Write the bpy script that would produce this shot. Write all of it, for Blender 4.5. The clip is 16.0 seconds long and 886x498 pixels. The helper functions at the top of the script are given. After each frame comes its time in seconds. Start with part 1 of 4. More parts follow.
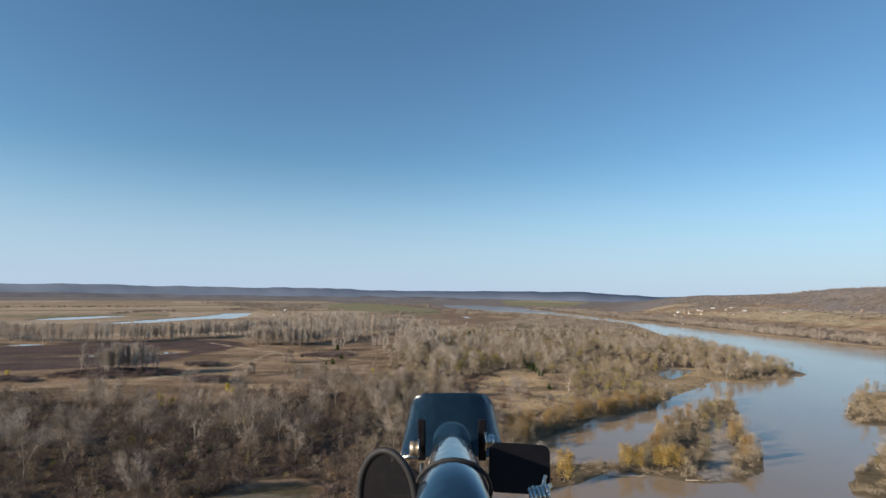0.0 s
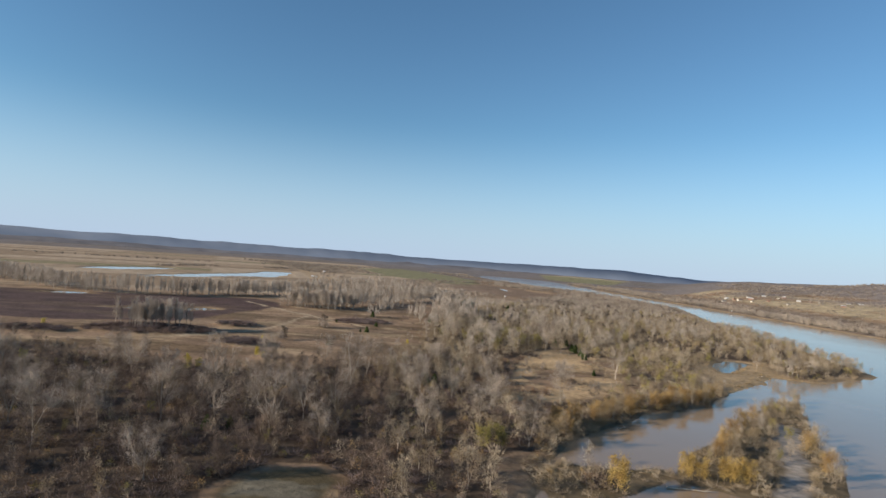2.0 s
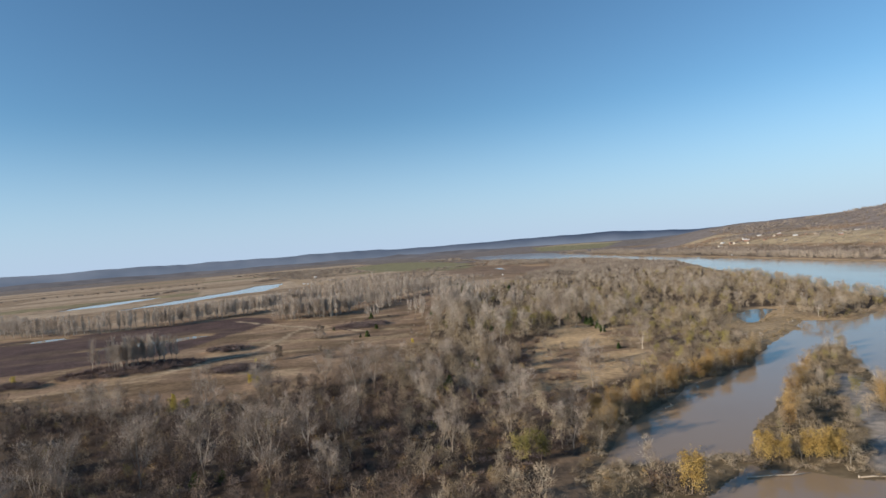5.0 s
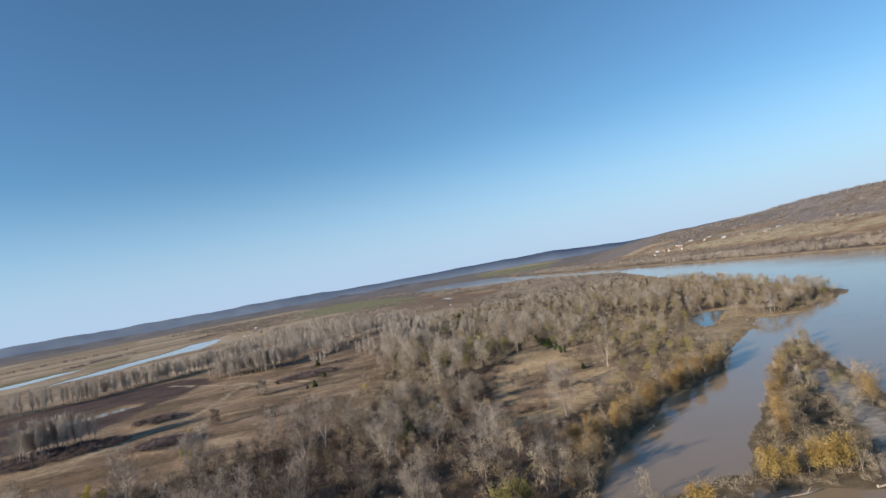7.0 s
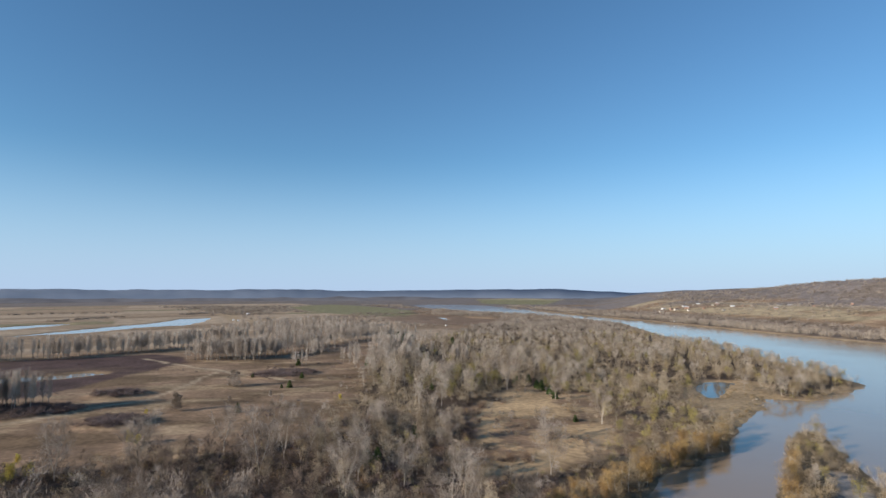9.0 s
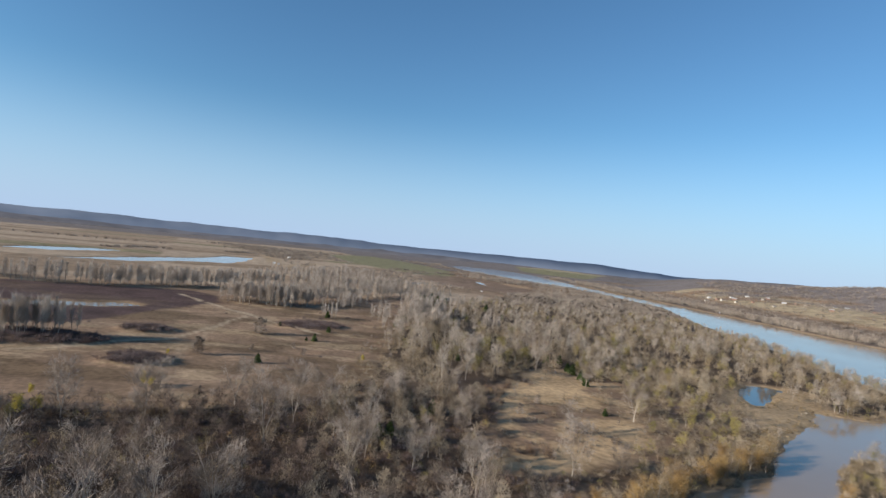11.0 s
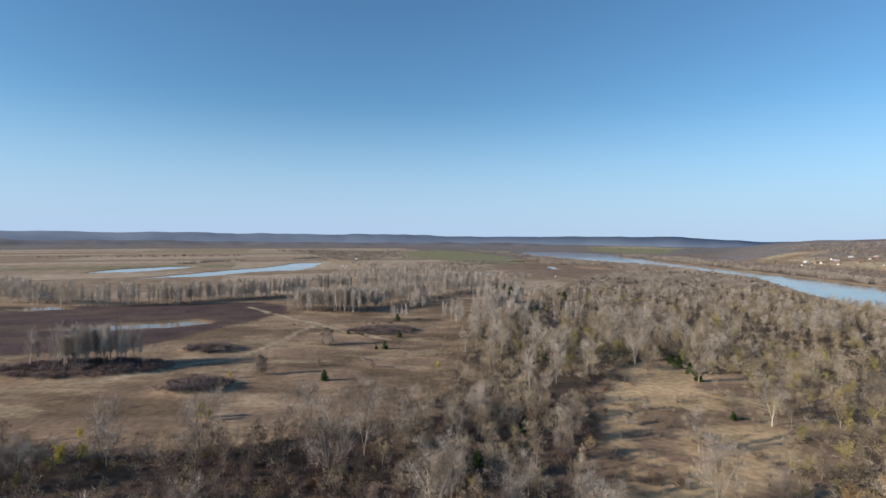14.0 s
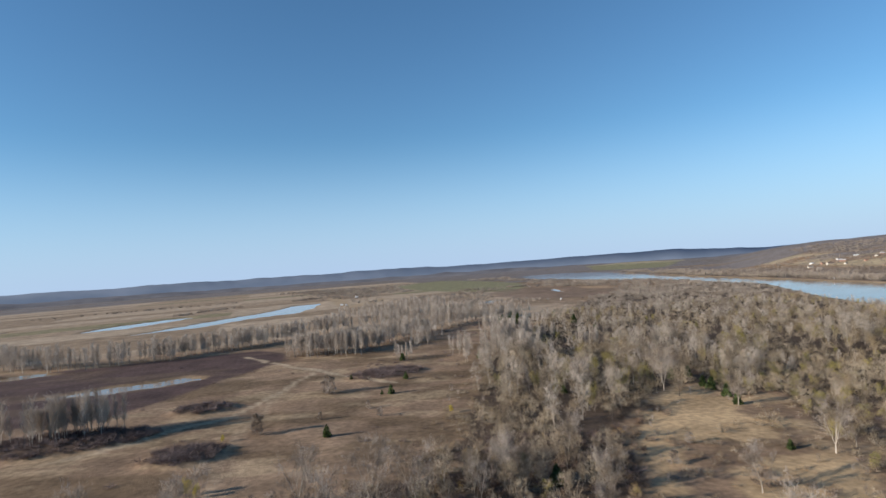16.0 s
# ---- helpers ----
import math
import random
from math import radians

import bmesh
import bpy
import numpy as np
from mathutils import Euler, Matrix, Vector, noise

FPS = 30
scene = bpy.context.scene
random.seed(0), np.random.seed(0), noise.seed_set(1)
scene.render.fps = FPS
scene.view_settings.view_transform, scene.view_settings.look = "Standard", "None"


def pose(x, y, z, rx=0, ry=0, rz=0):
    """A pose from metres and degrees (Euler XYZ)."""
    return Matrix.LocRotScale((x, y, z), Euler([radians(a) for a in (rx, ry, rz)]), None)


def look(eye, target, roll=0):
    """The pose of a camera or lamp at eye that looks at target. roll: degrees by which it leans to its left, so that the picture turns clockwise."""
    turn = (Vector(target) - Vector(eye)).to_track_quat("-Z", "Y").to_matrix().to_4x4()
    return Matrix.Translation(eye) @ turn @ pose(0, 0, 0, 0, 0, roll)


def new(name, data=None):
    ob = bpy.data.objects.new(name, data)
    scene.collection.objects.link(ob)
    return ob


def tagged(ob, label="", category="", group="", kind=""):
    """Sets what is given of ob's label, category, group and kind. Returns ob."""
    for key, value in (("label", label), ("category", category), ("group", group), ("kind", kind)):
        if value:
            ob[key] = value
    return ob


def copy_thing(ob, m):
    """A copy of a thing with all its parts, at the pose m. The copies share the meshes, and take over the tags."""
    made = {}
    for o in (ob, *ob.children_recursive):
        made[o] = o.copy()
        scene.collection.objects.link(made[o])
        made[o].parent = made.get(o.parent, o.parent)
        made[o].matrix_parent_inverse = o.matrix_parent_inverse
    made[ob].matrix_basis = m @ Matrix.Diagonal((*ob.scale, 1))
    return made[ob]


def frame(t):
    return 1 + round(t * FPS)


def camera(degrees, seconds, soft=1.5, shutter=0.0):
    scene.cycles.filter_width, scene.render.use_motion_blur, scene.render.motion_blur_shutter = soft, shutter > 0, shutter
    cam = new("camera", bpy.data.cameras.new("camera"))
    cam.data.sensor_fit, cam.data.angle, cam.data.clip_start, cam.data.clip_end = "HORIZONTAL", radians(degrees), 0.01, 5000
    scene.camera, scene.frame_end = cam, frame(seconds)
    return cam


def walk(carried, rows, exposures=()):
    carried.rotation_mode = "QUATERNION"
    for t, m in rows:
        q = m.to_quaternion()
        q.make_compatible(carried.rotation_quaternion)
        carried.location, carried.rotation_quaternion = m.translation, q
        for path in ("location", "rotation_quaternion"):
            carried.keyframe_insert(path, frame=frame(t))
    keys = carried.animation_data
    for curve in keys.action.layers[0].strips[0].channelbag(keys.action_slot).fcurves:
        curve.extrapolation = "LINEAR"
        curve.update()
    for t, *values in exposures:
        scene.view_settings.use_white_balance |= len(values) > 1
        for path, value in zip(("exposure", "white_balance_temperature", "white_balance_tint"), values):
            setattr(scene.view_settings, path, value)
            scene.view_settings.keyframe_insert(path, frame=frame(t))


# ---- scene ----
# The camera: a nose camera on a slow powered parachute, climbing gently from 75 to 85 m.
cam = camera(76.0, 16.0, soft=1.5)
# seconds, x, y, z, heading (to the left of +y), tilt up, lean to the left
FLIGHT = [
    (0.0, 0.00, 0.16, 75.26, -9.65, 4.31, 1.05),
    (0.5, 0.32, 7.27, 75.72, -9.37, 4.01, 3.41),
    (1.0, 0.63, 14.42, 76.20, -8.51, 3.24, 4.57),
    (1.5, 0.93, 21.62, 76.73, -7.47, 1.97, 4.52),
    (2.0, 1.18, 28.74, 77.27, -5.80, 1.02, 4.37),
    (2.5, 1.34, 35.60, 77.77, -4.55, -0.13, 3.31),
    (3.0, 1.37, 41.97, 78.17, -4.13, -0.99, 1.91),
    (3.5, 1.28, 47.85, 78.40, -4.36, -0.72, -1.05),
    (4.0, 1.16, 53.51, 78.56, -5.03, -0.61, -1.01),
    (4.2, 1.12, 55.79, 78.60, -5.55, -0.69, -1.78),
    (6.3, 2.12, 82.20, 77.29, -9.40, 1.66, -7.11),
    (6.5, 2.50, 84.86, 77.19, -10.58, 1.95, -7.72),
    (7.0, 3.52, 91.47, 76.93, -13.08, 2.29, -9.96),
    (7.5, 4.62, 97.73, 76.74, -14.01, 2.80, -9.58),
    (8.0, 5.84, 103.54, 76.70, -13.44, 3.49, -7.23),
    (8.5, 7.18, 109.05, 76.89, -12.86, 4.01, -3.56),
    (8.7, 7.74, 111.23, 77.00, -12.93, 4.20, -1.75),
    (10.8, 15.56, 132.16, 82.32, -9.60, 0.43, 6.13),
    (11.0, 16.00, 134.77, 82.51, -8.43, 0.05, 6.08),
    (11.5, 17.01, 141.44, 82.90, -6.12, 0.06, 4.25),
    (12.0, 17.70, 148.42, 83.13, -4.90, -0.07, 2.34),
    (12.5, 18.06, 155.63, 83.26, -3.66, -0.38, 2.41),
    (13.0, 18.10, 162.95, 83.31, -3.36, -0.54, 1.54),
    (13.5, 17.90, 170.25, 83.31, -3.12, -2.05, 0.59),
    (14.0, 17.53, 177.36, 83.25, -1.85, -1.37, 0.71),
    (14.5, 17.13, 184.21, 83.22, -0.97, 0.26, 1.68),
    (15.0, 16.81, 190.80, 83.30, -1.46, 0.11, -0.44),
    (15.5, 16.57, 197.25, 83.46, -2.00, 0.47, -2.79),
    (16.0, 16.34, 203.64, 83.63, -2.11, 1.69, -3.81),
]


def flight_pose(x, y, z, yaw, up, lean):
    a, b = radians(yaw), radians(up)
    ahead = Vector((-math.sin(a) * math.cos(b), math.cos(a) * math.cos(b), math.sin(b)))
    return look((x, y, z), Vector((x, y, z)) + 100 * ahead, lean)


walk(cam, [(t, flight_pose(*row)) for t, *row in FLIGHT], [(0.0, 0.54, 6300, 10), (4.2, 0.54, 6250, 10), (6.5, 0.54, 5970, 10), (16.0, 0.54, 5860, 10)])

# ---- light ----
SUN_UP, SHADOW_AZ = 18.0, 74.0  # degrees: height of the sun, and the way shadows fall, clockwise from +y
world = bpy.data.worlds.new("sky")
scene.world = world
world.use_nodes = True
wn = world.node_tree.nodes
sky = wn.new("ShaderNodeTexSky")
sky.sky_type, sky.sun_disc = "NISHITA", False
sky.sun_elevation, sky.sun_rotation = radians(SUN_UP), radians(SHADOW_AZ + 180)
sky.air_density, sky.dust_density, sky.ozone_density, sky.altitude = 1.0, 0.0, 3.0, 100
wn["Background"].inputs["Strength"].default_value = 0.09
wl = world.node_tree.links


# clear cold air: the blue a little greener than the plain model's, with pale autumn haze low down all round
tint = wn.new("ShaderNodeMix")
tint.data_type, tint.blend_type = "RGBA", "MULTIPLY"
tint.inputs[0].default_value, tint.inputs[7].default_value = 1.0, (0.785, 0.955, 0.97, 1)
wl.new(sky.outputs["Color"], tint.inputs[6])
up = wn.new("ShaderNodeSeparateXYZ")
wl.new(wn.new("ShaderNodeTexCoord").outputs["Generated"], up.inputs[0])
low = wn.new("ShaderNodeMapRange")
low.interpolation_type = "SMOOTHSTEP"
for key, value in (("From Min", -0.03), ("From Max", 0.24), ("To Min", 0.92), ("To Max", 0.0)):
    low.inputs[key].default_value = value
wl.new(up.outputs["Z"], low.inputs["Value"])
haze = wn.new("ShaderNodeMix")
haze.data_type = "RGBA"
haze.inputs[7].default_value = (3.6, 4.55, 5.95, 1)
wl.new(low.outputs["Result"], haze.inputs[0])
wl.new(tint.outputs[2], haze.inputs[6])
wl.new(haze.outputs[2], wn["Background"].inputs["Color"])
sun = new("sun", bpy.data.lights.new("sun", "SUN"))
sun.data.energy, sun.data.angle, sun.data.color = 5.0, radians(0.55), (1.0, 0.85, 0.68)
away = Vector((math.sin(radians(SHADOW_AZ)) * math.cos(radians(SUN_UP)), math.cos(radians(SHADOW_AZ)) * math.cos(radians(SUN_UP)), -math.sin(radians(SUN_UP))))
sun.matrix_world = look((-300, 0, 200), Vector((-300, 0, 200)) + away)


# ---- materials ----
def blank(name, rough=0.9, spec=0.2):
    m = bpy.data.materials.new(name)
    m.use_nodes = True
    n, l = m.node_tree.nodes, m.node_tree.links
    b = n["Principled BSDF"]
    b.inputs["Roughness"].default_value = rough
    b.inputs["Specular IOR Level"].default_value = spec
    return m, n, l, b


def noise_node(n, l, size, detail=4.0, coords=None):
    x = n.new("ShaderNodeTexNoise")
    x.inputs["Scale"].default_value, x.inputs["Detail"].default_value = 1.0 / size, detail
    if coords is None:
        coords = n.new("ShaderNodeNewGeometry").outputs["Position"]
    l.new(coords, x.inputs["Vector"])
    return x.outputs["Fac"]


def ramp(n, l, fac, lo, hi, a=0.0, b=1.0):
    x = n.new("ShaderNodeMapRange")
    for k, v in zip(("From Min", "From Max", "To Min", "To Max"), (lo, hi, a, b)):
        x.inputs[k].default_value = v
    l.new(fac, x.inputs["Value"])
    return x.outputs["Result"]


def mixed(n, l, fac, a, b, how="MIX"):
    x = n.new("ShaderNodeMix")
    x.data_type, x.blend_type = "RGBA", how
    for k, v in ((0, fac), (6, a), (7, b)):
        if isinstance(v, (tuple, float, int)):
            x.inputs[k].default_value = (*v, 1) if isinstance(v, tuple) else v
        else:
            l.new(v, x.inputs[k])
    return x.outputs[2]


def plant(name, dark, pale, patch=22.0, spread=0.17):
    """Twigs, bark or leaves: two tones in patches about a tree wide, and a tone of its own for every twig."""
    m, n, l, b = blank(name, 0.85, 0.15)
    geo = n.new("ShaderNodeNewGeometry")
    tone = ramp(n, l, noise_node(n, l, patch, 2.0, geo.outputs["Position"]), 0.41, 0.59)
    base = mixed(n, l, tone, dark, pale)
    bright = ramp(n, l, geo.outputs["Random Per Island"], 0, 1, 1.05 * (1 - spread), 1.05 * (1 + spread))
    v = n.new("ShaderNodeVectorMath")
    v.operation = "SCALE"
    l.new(base, v.inputs[0])
    l.new(bright, v.inputs["Scale"])
    l.new(v.outputs[0], b.inputs["Base Color"])
    # a thin twig or leaf takes light on all its sides
    thin, both = n.new("ShaderNodeBsdfTranslucent"), n.new("ShaderNodeMixShader")
    l.new(v.outputs[0], thin.inputs["Color"])
    both.inputs[0].default_value = 0.12
    l.new(b.outputs[0], both.inputs[1]), l.new(thin.outputs[0], both.inputs[2])
    l.new(both.outputs[0], n["Material Output"].inputs["Surface"])
    return m


def paint(name, colour, rough=0.5, metal=0.0, grime=0.15, size=0.05, spec=0.5):
    m, n, l, b = blank(name, rough, spec)
    b.inputs["Metallic"].default_value = metal
    co = n.new("ShaderNodeTexCoord").outputs["Object"]
    f = ramp(n, l, noise_node(n, l, size, 5.0, co), 0.35, 0.7)
    l.new(mixed(n, l, f, tuple(c * (1 - grime) for c in colour), tuple(min(1, c * (1 + grime)) for c in colour)), b.inputs["Base Color"])
    l.new(ramp(n, l, f, 0, 1, max(0.02, rough - 0.08), rough + 0.1), b.inputs["Roughness"])
    return m


BARK_PALE = plant("bark_pale", (0.27, 0.23, 0.185), (0.40, 0.355, 0.295), 30)
BARK_BROWN = plant("bark_brown", (0.12, 0.09, 0.065), (0.20, 0.155, 0.115), 30)
TWIG_GREY = plant("twig_grey", (0.236, 0.197, 0.154), (0.425, 0.368, 0.303), 13)
TWIG_PALE = plant("twig_pale", (0.30, 0.255, 0.21), (0.475, 0.415, 0.348), 12)
TWIG_BROWN = plant("twig_brown", (0.212, 0.166, 0.115), (0.384, 0.318, 0.226), 13)
# brown twigs of the near wood, darkened to put its shade into the colour
TWIG_DARK = plant("twig_dark", (0.07, 0.05, 0.04), (0.215, 0.164, 0.128), 8)
TWIG_ASH = plant("twig_ash", (0.15, 0.118, 0.09), (0.38, 0.322, 0.265), 9)
# far twigs: tones raised so the colour carries the distance haze
TWIG_FAR = plant("twig_far", (0.188, 0.156, 0.128), (0.285, 0.242, 0.2), 60, 0.2)
TWIG_FAR_PALE = plant("twig_far_pale", (0.22, 0.182, 0.144), (0.31, 0.264, 0.212), 60, 0.2)
TWIG_RED = plant("twig_red", (0.115, 0.084, 0.076), (0.19, 0.148, 0.135), 14)
LEAF_YELLOW = plant("leaf_yellow", (0.30, 0.2, 0.06), (0.40, 0.285, 0.095), 5)
LEAF_ORANGE = plant("leaf_orange", (0.255, 0.16, 0.065), (0.36, 0.245, 0.10), 8)
LEAF_BROWN = plant("leaf_brown", (0.20, 0.15, 0.085), (0.33, 0.25, 0.14), 12)
LEAF_LEMON = plant("leaf_lemon", (0.40, 0.31, 0.055), (0.50, 0.42, 0.10), 5)
LEAF_RUST = plant("leaf_rust", (0.155, 0.09, 0.05), (0.26, 0.165, 0.088), 12)
LEAF_OLIVE = plant("leaf_olive", (0.18, 0.16, 0.05), (0.33, 0.27, 0.09), 10)
NEEDLE = plant("needle_green", (0.04, 0.058, 0.02), (0.08, 0.105, 0.035), 4)

# the ground: tones from cover(), painted shade and haze included; grain and tufts from noise
GROUND, gn, gl, gb = blank("ground", 0.95, 0.1)
att = gn.new("ShaderNodeAttribute")
att.attribute_name = "cover"
gpos = gn.new("ShaderNodeNewGeometry").outputs["Position"]
fine = ramp(gn, gl, noise_node(gn, gl, 3.2, 7.0, gpos), 0.3, 0.7, 0.74, 1.26)
broad = ramp(gn, gl, noise_node(gn, gl, 26.0, 6.0, gpos), 0.3, 0.7, 0.74, 1.26)
gm = gn.new("ShaderNodeMath")
gm.operation = "MULTIPLY"
gl.new(fine, gm.inputs[0]), gl.new(broad, gm.inputs[1])
gv = gn.new("ShaderNodeVectorMath")
gv.operation = "SCALE"
gl.new(att.outputs["Color"], gv.inputs[0]), gl.new(gm.outputs[0], gv.inputs["Scale"])
gl.new(gv.outputs[0], gb.inputs["Base Color"])
gbump = gn.new("ShaderNodeBump")
gbump.inputs["Strength"].default_value, gbump.inputs["Distance"].default_value = 0.4, 0.5
gl.new(noise_node(gn, gl, 1.1, 5.0, gpos), gbump.inputs["Height"])
gl.new(gbump.outputs["Normal"], gb.inputs["Normal"])

WATER, an, al, ab = blank("river_water", 0.12, 0.5)
apos = an.new("ShaderNodeNewGeometry").outputs["Position"]
ab.inputs["IOR"].default_value = 1.33
silt = ramp(an, al, noise_node(an, al, 140.0, 4.0, apos), 0.35, 0.65)
al.new(mixed(an, al, silt, (0.26, 0.186, 0.118), (0.30, 0.22, 0.142)), ab.inputs["Base Color"])
al.new(ramp(an, al, noise_node(an, al, 60.0, 3.0, apos), 0.35, 0.7, 0.05, 0.1), ab.inputs["Roughness"])
abump = an.new("ShaderNodeBump")
abump.inputs["Strength"].default_value, abump.inputs["Distance"].default_value = 0.12, 0.1
al.new(noise_node(an, al, 1.4, 3.0, apos), abump.inputs["Height"])
al.new(abump.outputs["Normal"], ab.inputs["Normal"])


# ---- the plan ----
# Places are read off pixels; chart() bends them, in metres, to the camera's view.
TURN = (0.0136, -0.0104, 0.0070, -0.0016, -0.1907, 0.0057, -0.0170, -0.0141, 0.0053, 0.1797)
STRETCH = (0.0790, -0.0944, -0.0583, -0.0437, 0.0621, 0.0239, 0.0104, -0.1321, -0.1265, -0.1066)


def chart(x, y):
    x, y = np.asarray(x, float) - 8, np.asarray(y, float) - 60
    a, v = np.arctan2(x, y), np.log(np.maximum(np.hypot(x, y), 1e-3))
    b, w = np.clip(a, -0.95, 0.95), (np.clip(v, math.log(110), math.log(4600)) - 6.5) / 1.5
    terms = [b ** i * w ** j for i in range(4) for j in range(4 - i)]
    fade = np.clip((math.pi - np.abs(a)) / (math.pi - 0.95), 0, 1)
    turn = fade * sum(k * t for k, t in zip(TURN, terms))
    r = np.exp(v + fade * sum(k * t for k, t in zip(STRETCH, terms)) + (1 - fade) * 0.1)
    return 5 + r * np.sin(a + turn), 67 + r * np.cos(a + turn)


def spot(x, y, dz=0.0):
    """The place in metres of a spot on the plan, on the ground."""
    u, v = chart(x, y)
    return float(u), float(v), float(lie(np.array([float(x)]), np.array([float(y)]))[0]) + dz


# ---- the lie of the land ----
def grain(x, y, size, seed=0):
    """Smooth noise over the plan, 0 to 1."""
    u, v = np.asarray(x, float) / size + 131.7 * seed, np.asarray(y, float) / size - 57.3 * seed
    i, j = np.floor(u), np.floor(v)
    a, b = u - i, v - j
    a, b = a * a * (3 - 2 * a), b * b * (3 - 2 * b)

    def h(p, q):
        s = np.sin(p * 127.1 + q * 311.7 + seed * 74.7) * 43758.5453
        return s - np.floor(s)

    return (h(i, j) * (1 - a) + h(i + 1, j) * a) * (1 - b) + (h(i, j + 1) * (1 - a) + h(i + 1, j + 1) * a) * b


def rough(x, y, size, seed=0):
    return (grain(x, y, size, seed) * 0.55 + grain(x, y, size / 2.3, seed + 1) * 0.3 + grain(x, y, size / 5.1, seed + 2) * 0.15)


def inside(x, y, poly):
    """Metres inside the outline (positive) or outside it (negative)."""
    x, y = np.asarray(x, float), np.asarray(y, float)
    far, odd = np.full(x.shape, 1e9), np.zeros(x.shape, bool)
    for (ax, ay), (bx, by) in zip(poly, poly[1:] + poly[:1]):
        ex, ey = bx - ax, by - ay
        t = np.clip(((x - ax) * ex + (y - ay) * ey) / (ex * ex + ey * ey + 1e-9), 0, 1)
        far = np.minimum(far, (x - ax - t * ex) ** 2 + (y - ay - t * ey) ** 2)
        cross = (ay > y) != (by > y)
        odd ^= cross & (x < ex * (y - ay) / (ey if abs(ey) > 1e-9 else 1e-9) + ax)
    return np.where(odd, 1, -1) * np.sqrt(far)


def along(x, y, line):
    """Metres from a line of points."""
    x, y = np.asarray(x, float), np.asarray(y, float)
    far = np.full(x.shape, 1e9)
    for (ax, ay), (bx, by) in zip(line, line[1:]):
        ex, ey = bx - ax, by - ay
        t = np.clip(((x - ax) * ex + (y - ay) * ey) / (ex * ex + ey * ey + 1e-9), 0, 1)
        far = np.minimum(far, (x - ax - t * ex) ** 2 + (y - ay - t * ey) ** 2)
    return np.sqrt(far)


def step(v, lo, hi):
    t = np.clip((v - lo) / (hi - lo), 0, 1)
    return t * t * (3 - 2 * t)


NEAR_BANK = [(-120, -900), (-60, -300), (10, 0), (45, 120), (56, 182), (68, 206), (80, 224), (92, 240), (120, 260), (152, 287), (182, 301), (206, 314), (238, 343), (290, 384),
             (320, 407), (332, 420), (343, 433), (358, 430), (376, 424), (404, 436), (436, 456), (478, 474), (500, 496), (512, 524), (540, 590), (590, 690), (625, 800), (700, 1010),
             (885, 1400), (905, 1750), (880, 2000), (800, 2180), (760, 2500), (690, 2750), (640, 3000), (720, 3600), (860, 3900)]
FAR_BANK = [(1150, 3950), (1260, 3700), (1250, 3300), (1120, 2400), (1062, 1950), (1040, 1650), (1010, 1300), (985, 1050), (985, 800), (1060, 500), (1300, 0), (1500, -900)]
RIVER = NEAR_BANK + FAR_BANK
ISLES = [
    [(115, 198), (124, 195), (137, 188), (157, 188), (182, 203), (198, 219), (212, 244), (226, 262), (256, 300), (298, 352), (282, 349), (250, 326), (206, 285), (160, 245), (136, 227), (122, 210)],
    [(62, 180), (78, 181), (97, 190), (113, 199), (121, 207), (118, 213), (100, 209), (86, 213), (76, 216), (66, 206)],
    [(326, 288), (331, 302), (352, 324), (420, 380), (470, 408), (510, 400), (480, 350), (420, 305), (360, 280)],
    [(194, 178), (206, 190), (226, 205), (267, 232), (300, 252), (335, 250), (300, 205), (250, 175), (206, 168)],
]
POOLS = [
    [(304, 434), (316, 440), (338, 462), (366, 484), (385, 494), (372, 502), (352, 499), (334, 482), (312, 454)],
    [(-840, 1376), (-850, 1496), (-816, 1608), (-746, 1690), (-700, 1640), (-715, 1540), (-745, 1400)],
    [(-617, 1200), (-576, 1343), (-528, 1538), (-476, 1650), (-470, 1880), (-385, 1920), (-346, 1665), (-360, 1490), (-432, 1440), (-509, 1265)],
    [(-330, 612), (-296, 645), (-229, 670), (-215, 655), (-236, 634), (-281, 617)],
    [(-480, 740), (-470, 770), (-440, 775), (-420, 752), (-443, 738)],
    [(395, 1560), (420, 1600), (418, 1700), (436, 1760), (446, 1740), (432, 1640), (420, 1560)],
    [(-1500, 1500), (-1300, 1640), (-1180, 1660), (-1200, 1600), (-1350, 1540)],
    [(130, 1330), (170, 1350), (215, 1420), (190, 1440), (150, 1390)],
]
MARSH = [(246, 340), (300, 378), (346, 408), (366, 440), (402, 488), (396, 505), (330, 486), (300, 462), (282, 436), (268, 400)]
CREEK = [(-44, 150), (-48, 178), (-44, 191), (-33, 199), (-20, 201), (-12, 192), (-18, 170), (-26, 150)]
CLEARING = [(75, 303), (78, 332), (100, 362), (108, 404), (120, 432), (146, 466), (172, 486), (190, 490), (192, 455), (217, 458), (206, 425), (190, 398), (177, 372), (175, 354), (171, 337), (146, 322), (124, 308), (104, 298)]
MEADOW_LINE = [(-700, 420), (-256, 382), (-196, 360), (-140, 342), (-100, 343), (-70, 350), (-38, 364), (0, 392), (30, 430), (38, 485), (50, 545), (60, 600)]
PLOUGHED = [(-700, 700), (-490, 770), (-376, 775), (-215, 812), (-172, 780), (-150, 718), (-186, 634), (-197, 585), (-215, 530), (-265, 515), (-300, 500), (-420, 505), (-700, 560)]
GREEN = [[(-200, 3280), (-60, 2460), (60, 2150), (140, 1990), (298, 1740), (400, 2020), (466, 2420), (411, 2915), (300, 3500), (90, 4000)],
         [(1418, 3936), (1600, 3800), (1848, 3757), (2654, 4867), (1754, 5177)]]
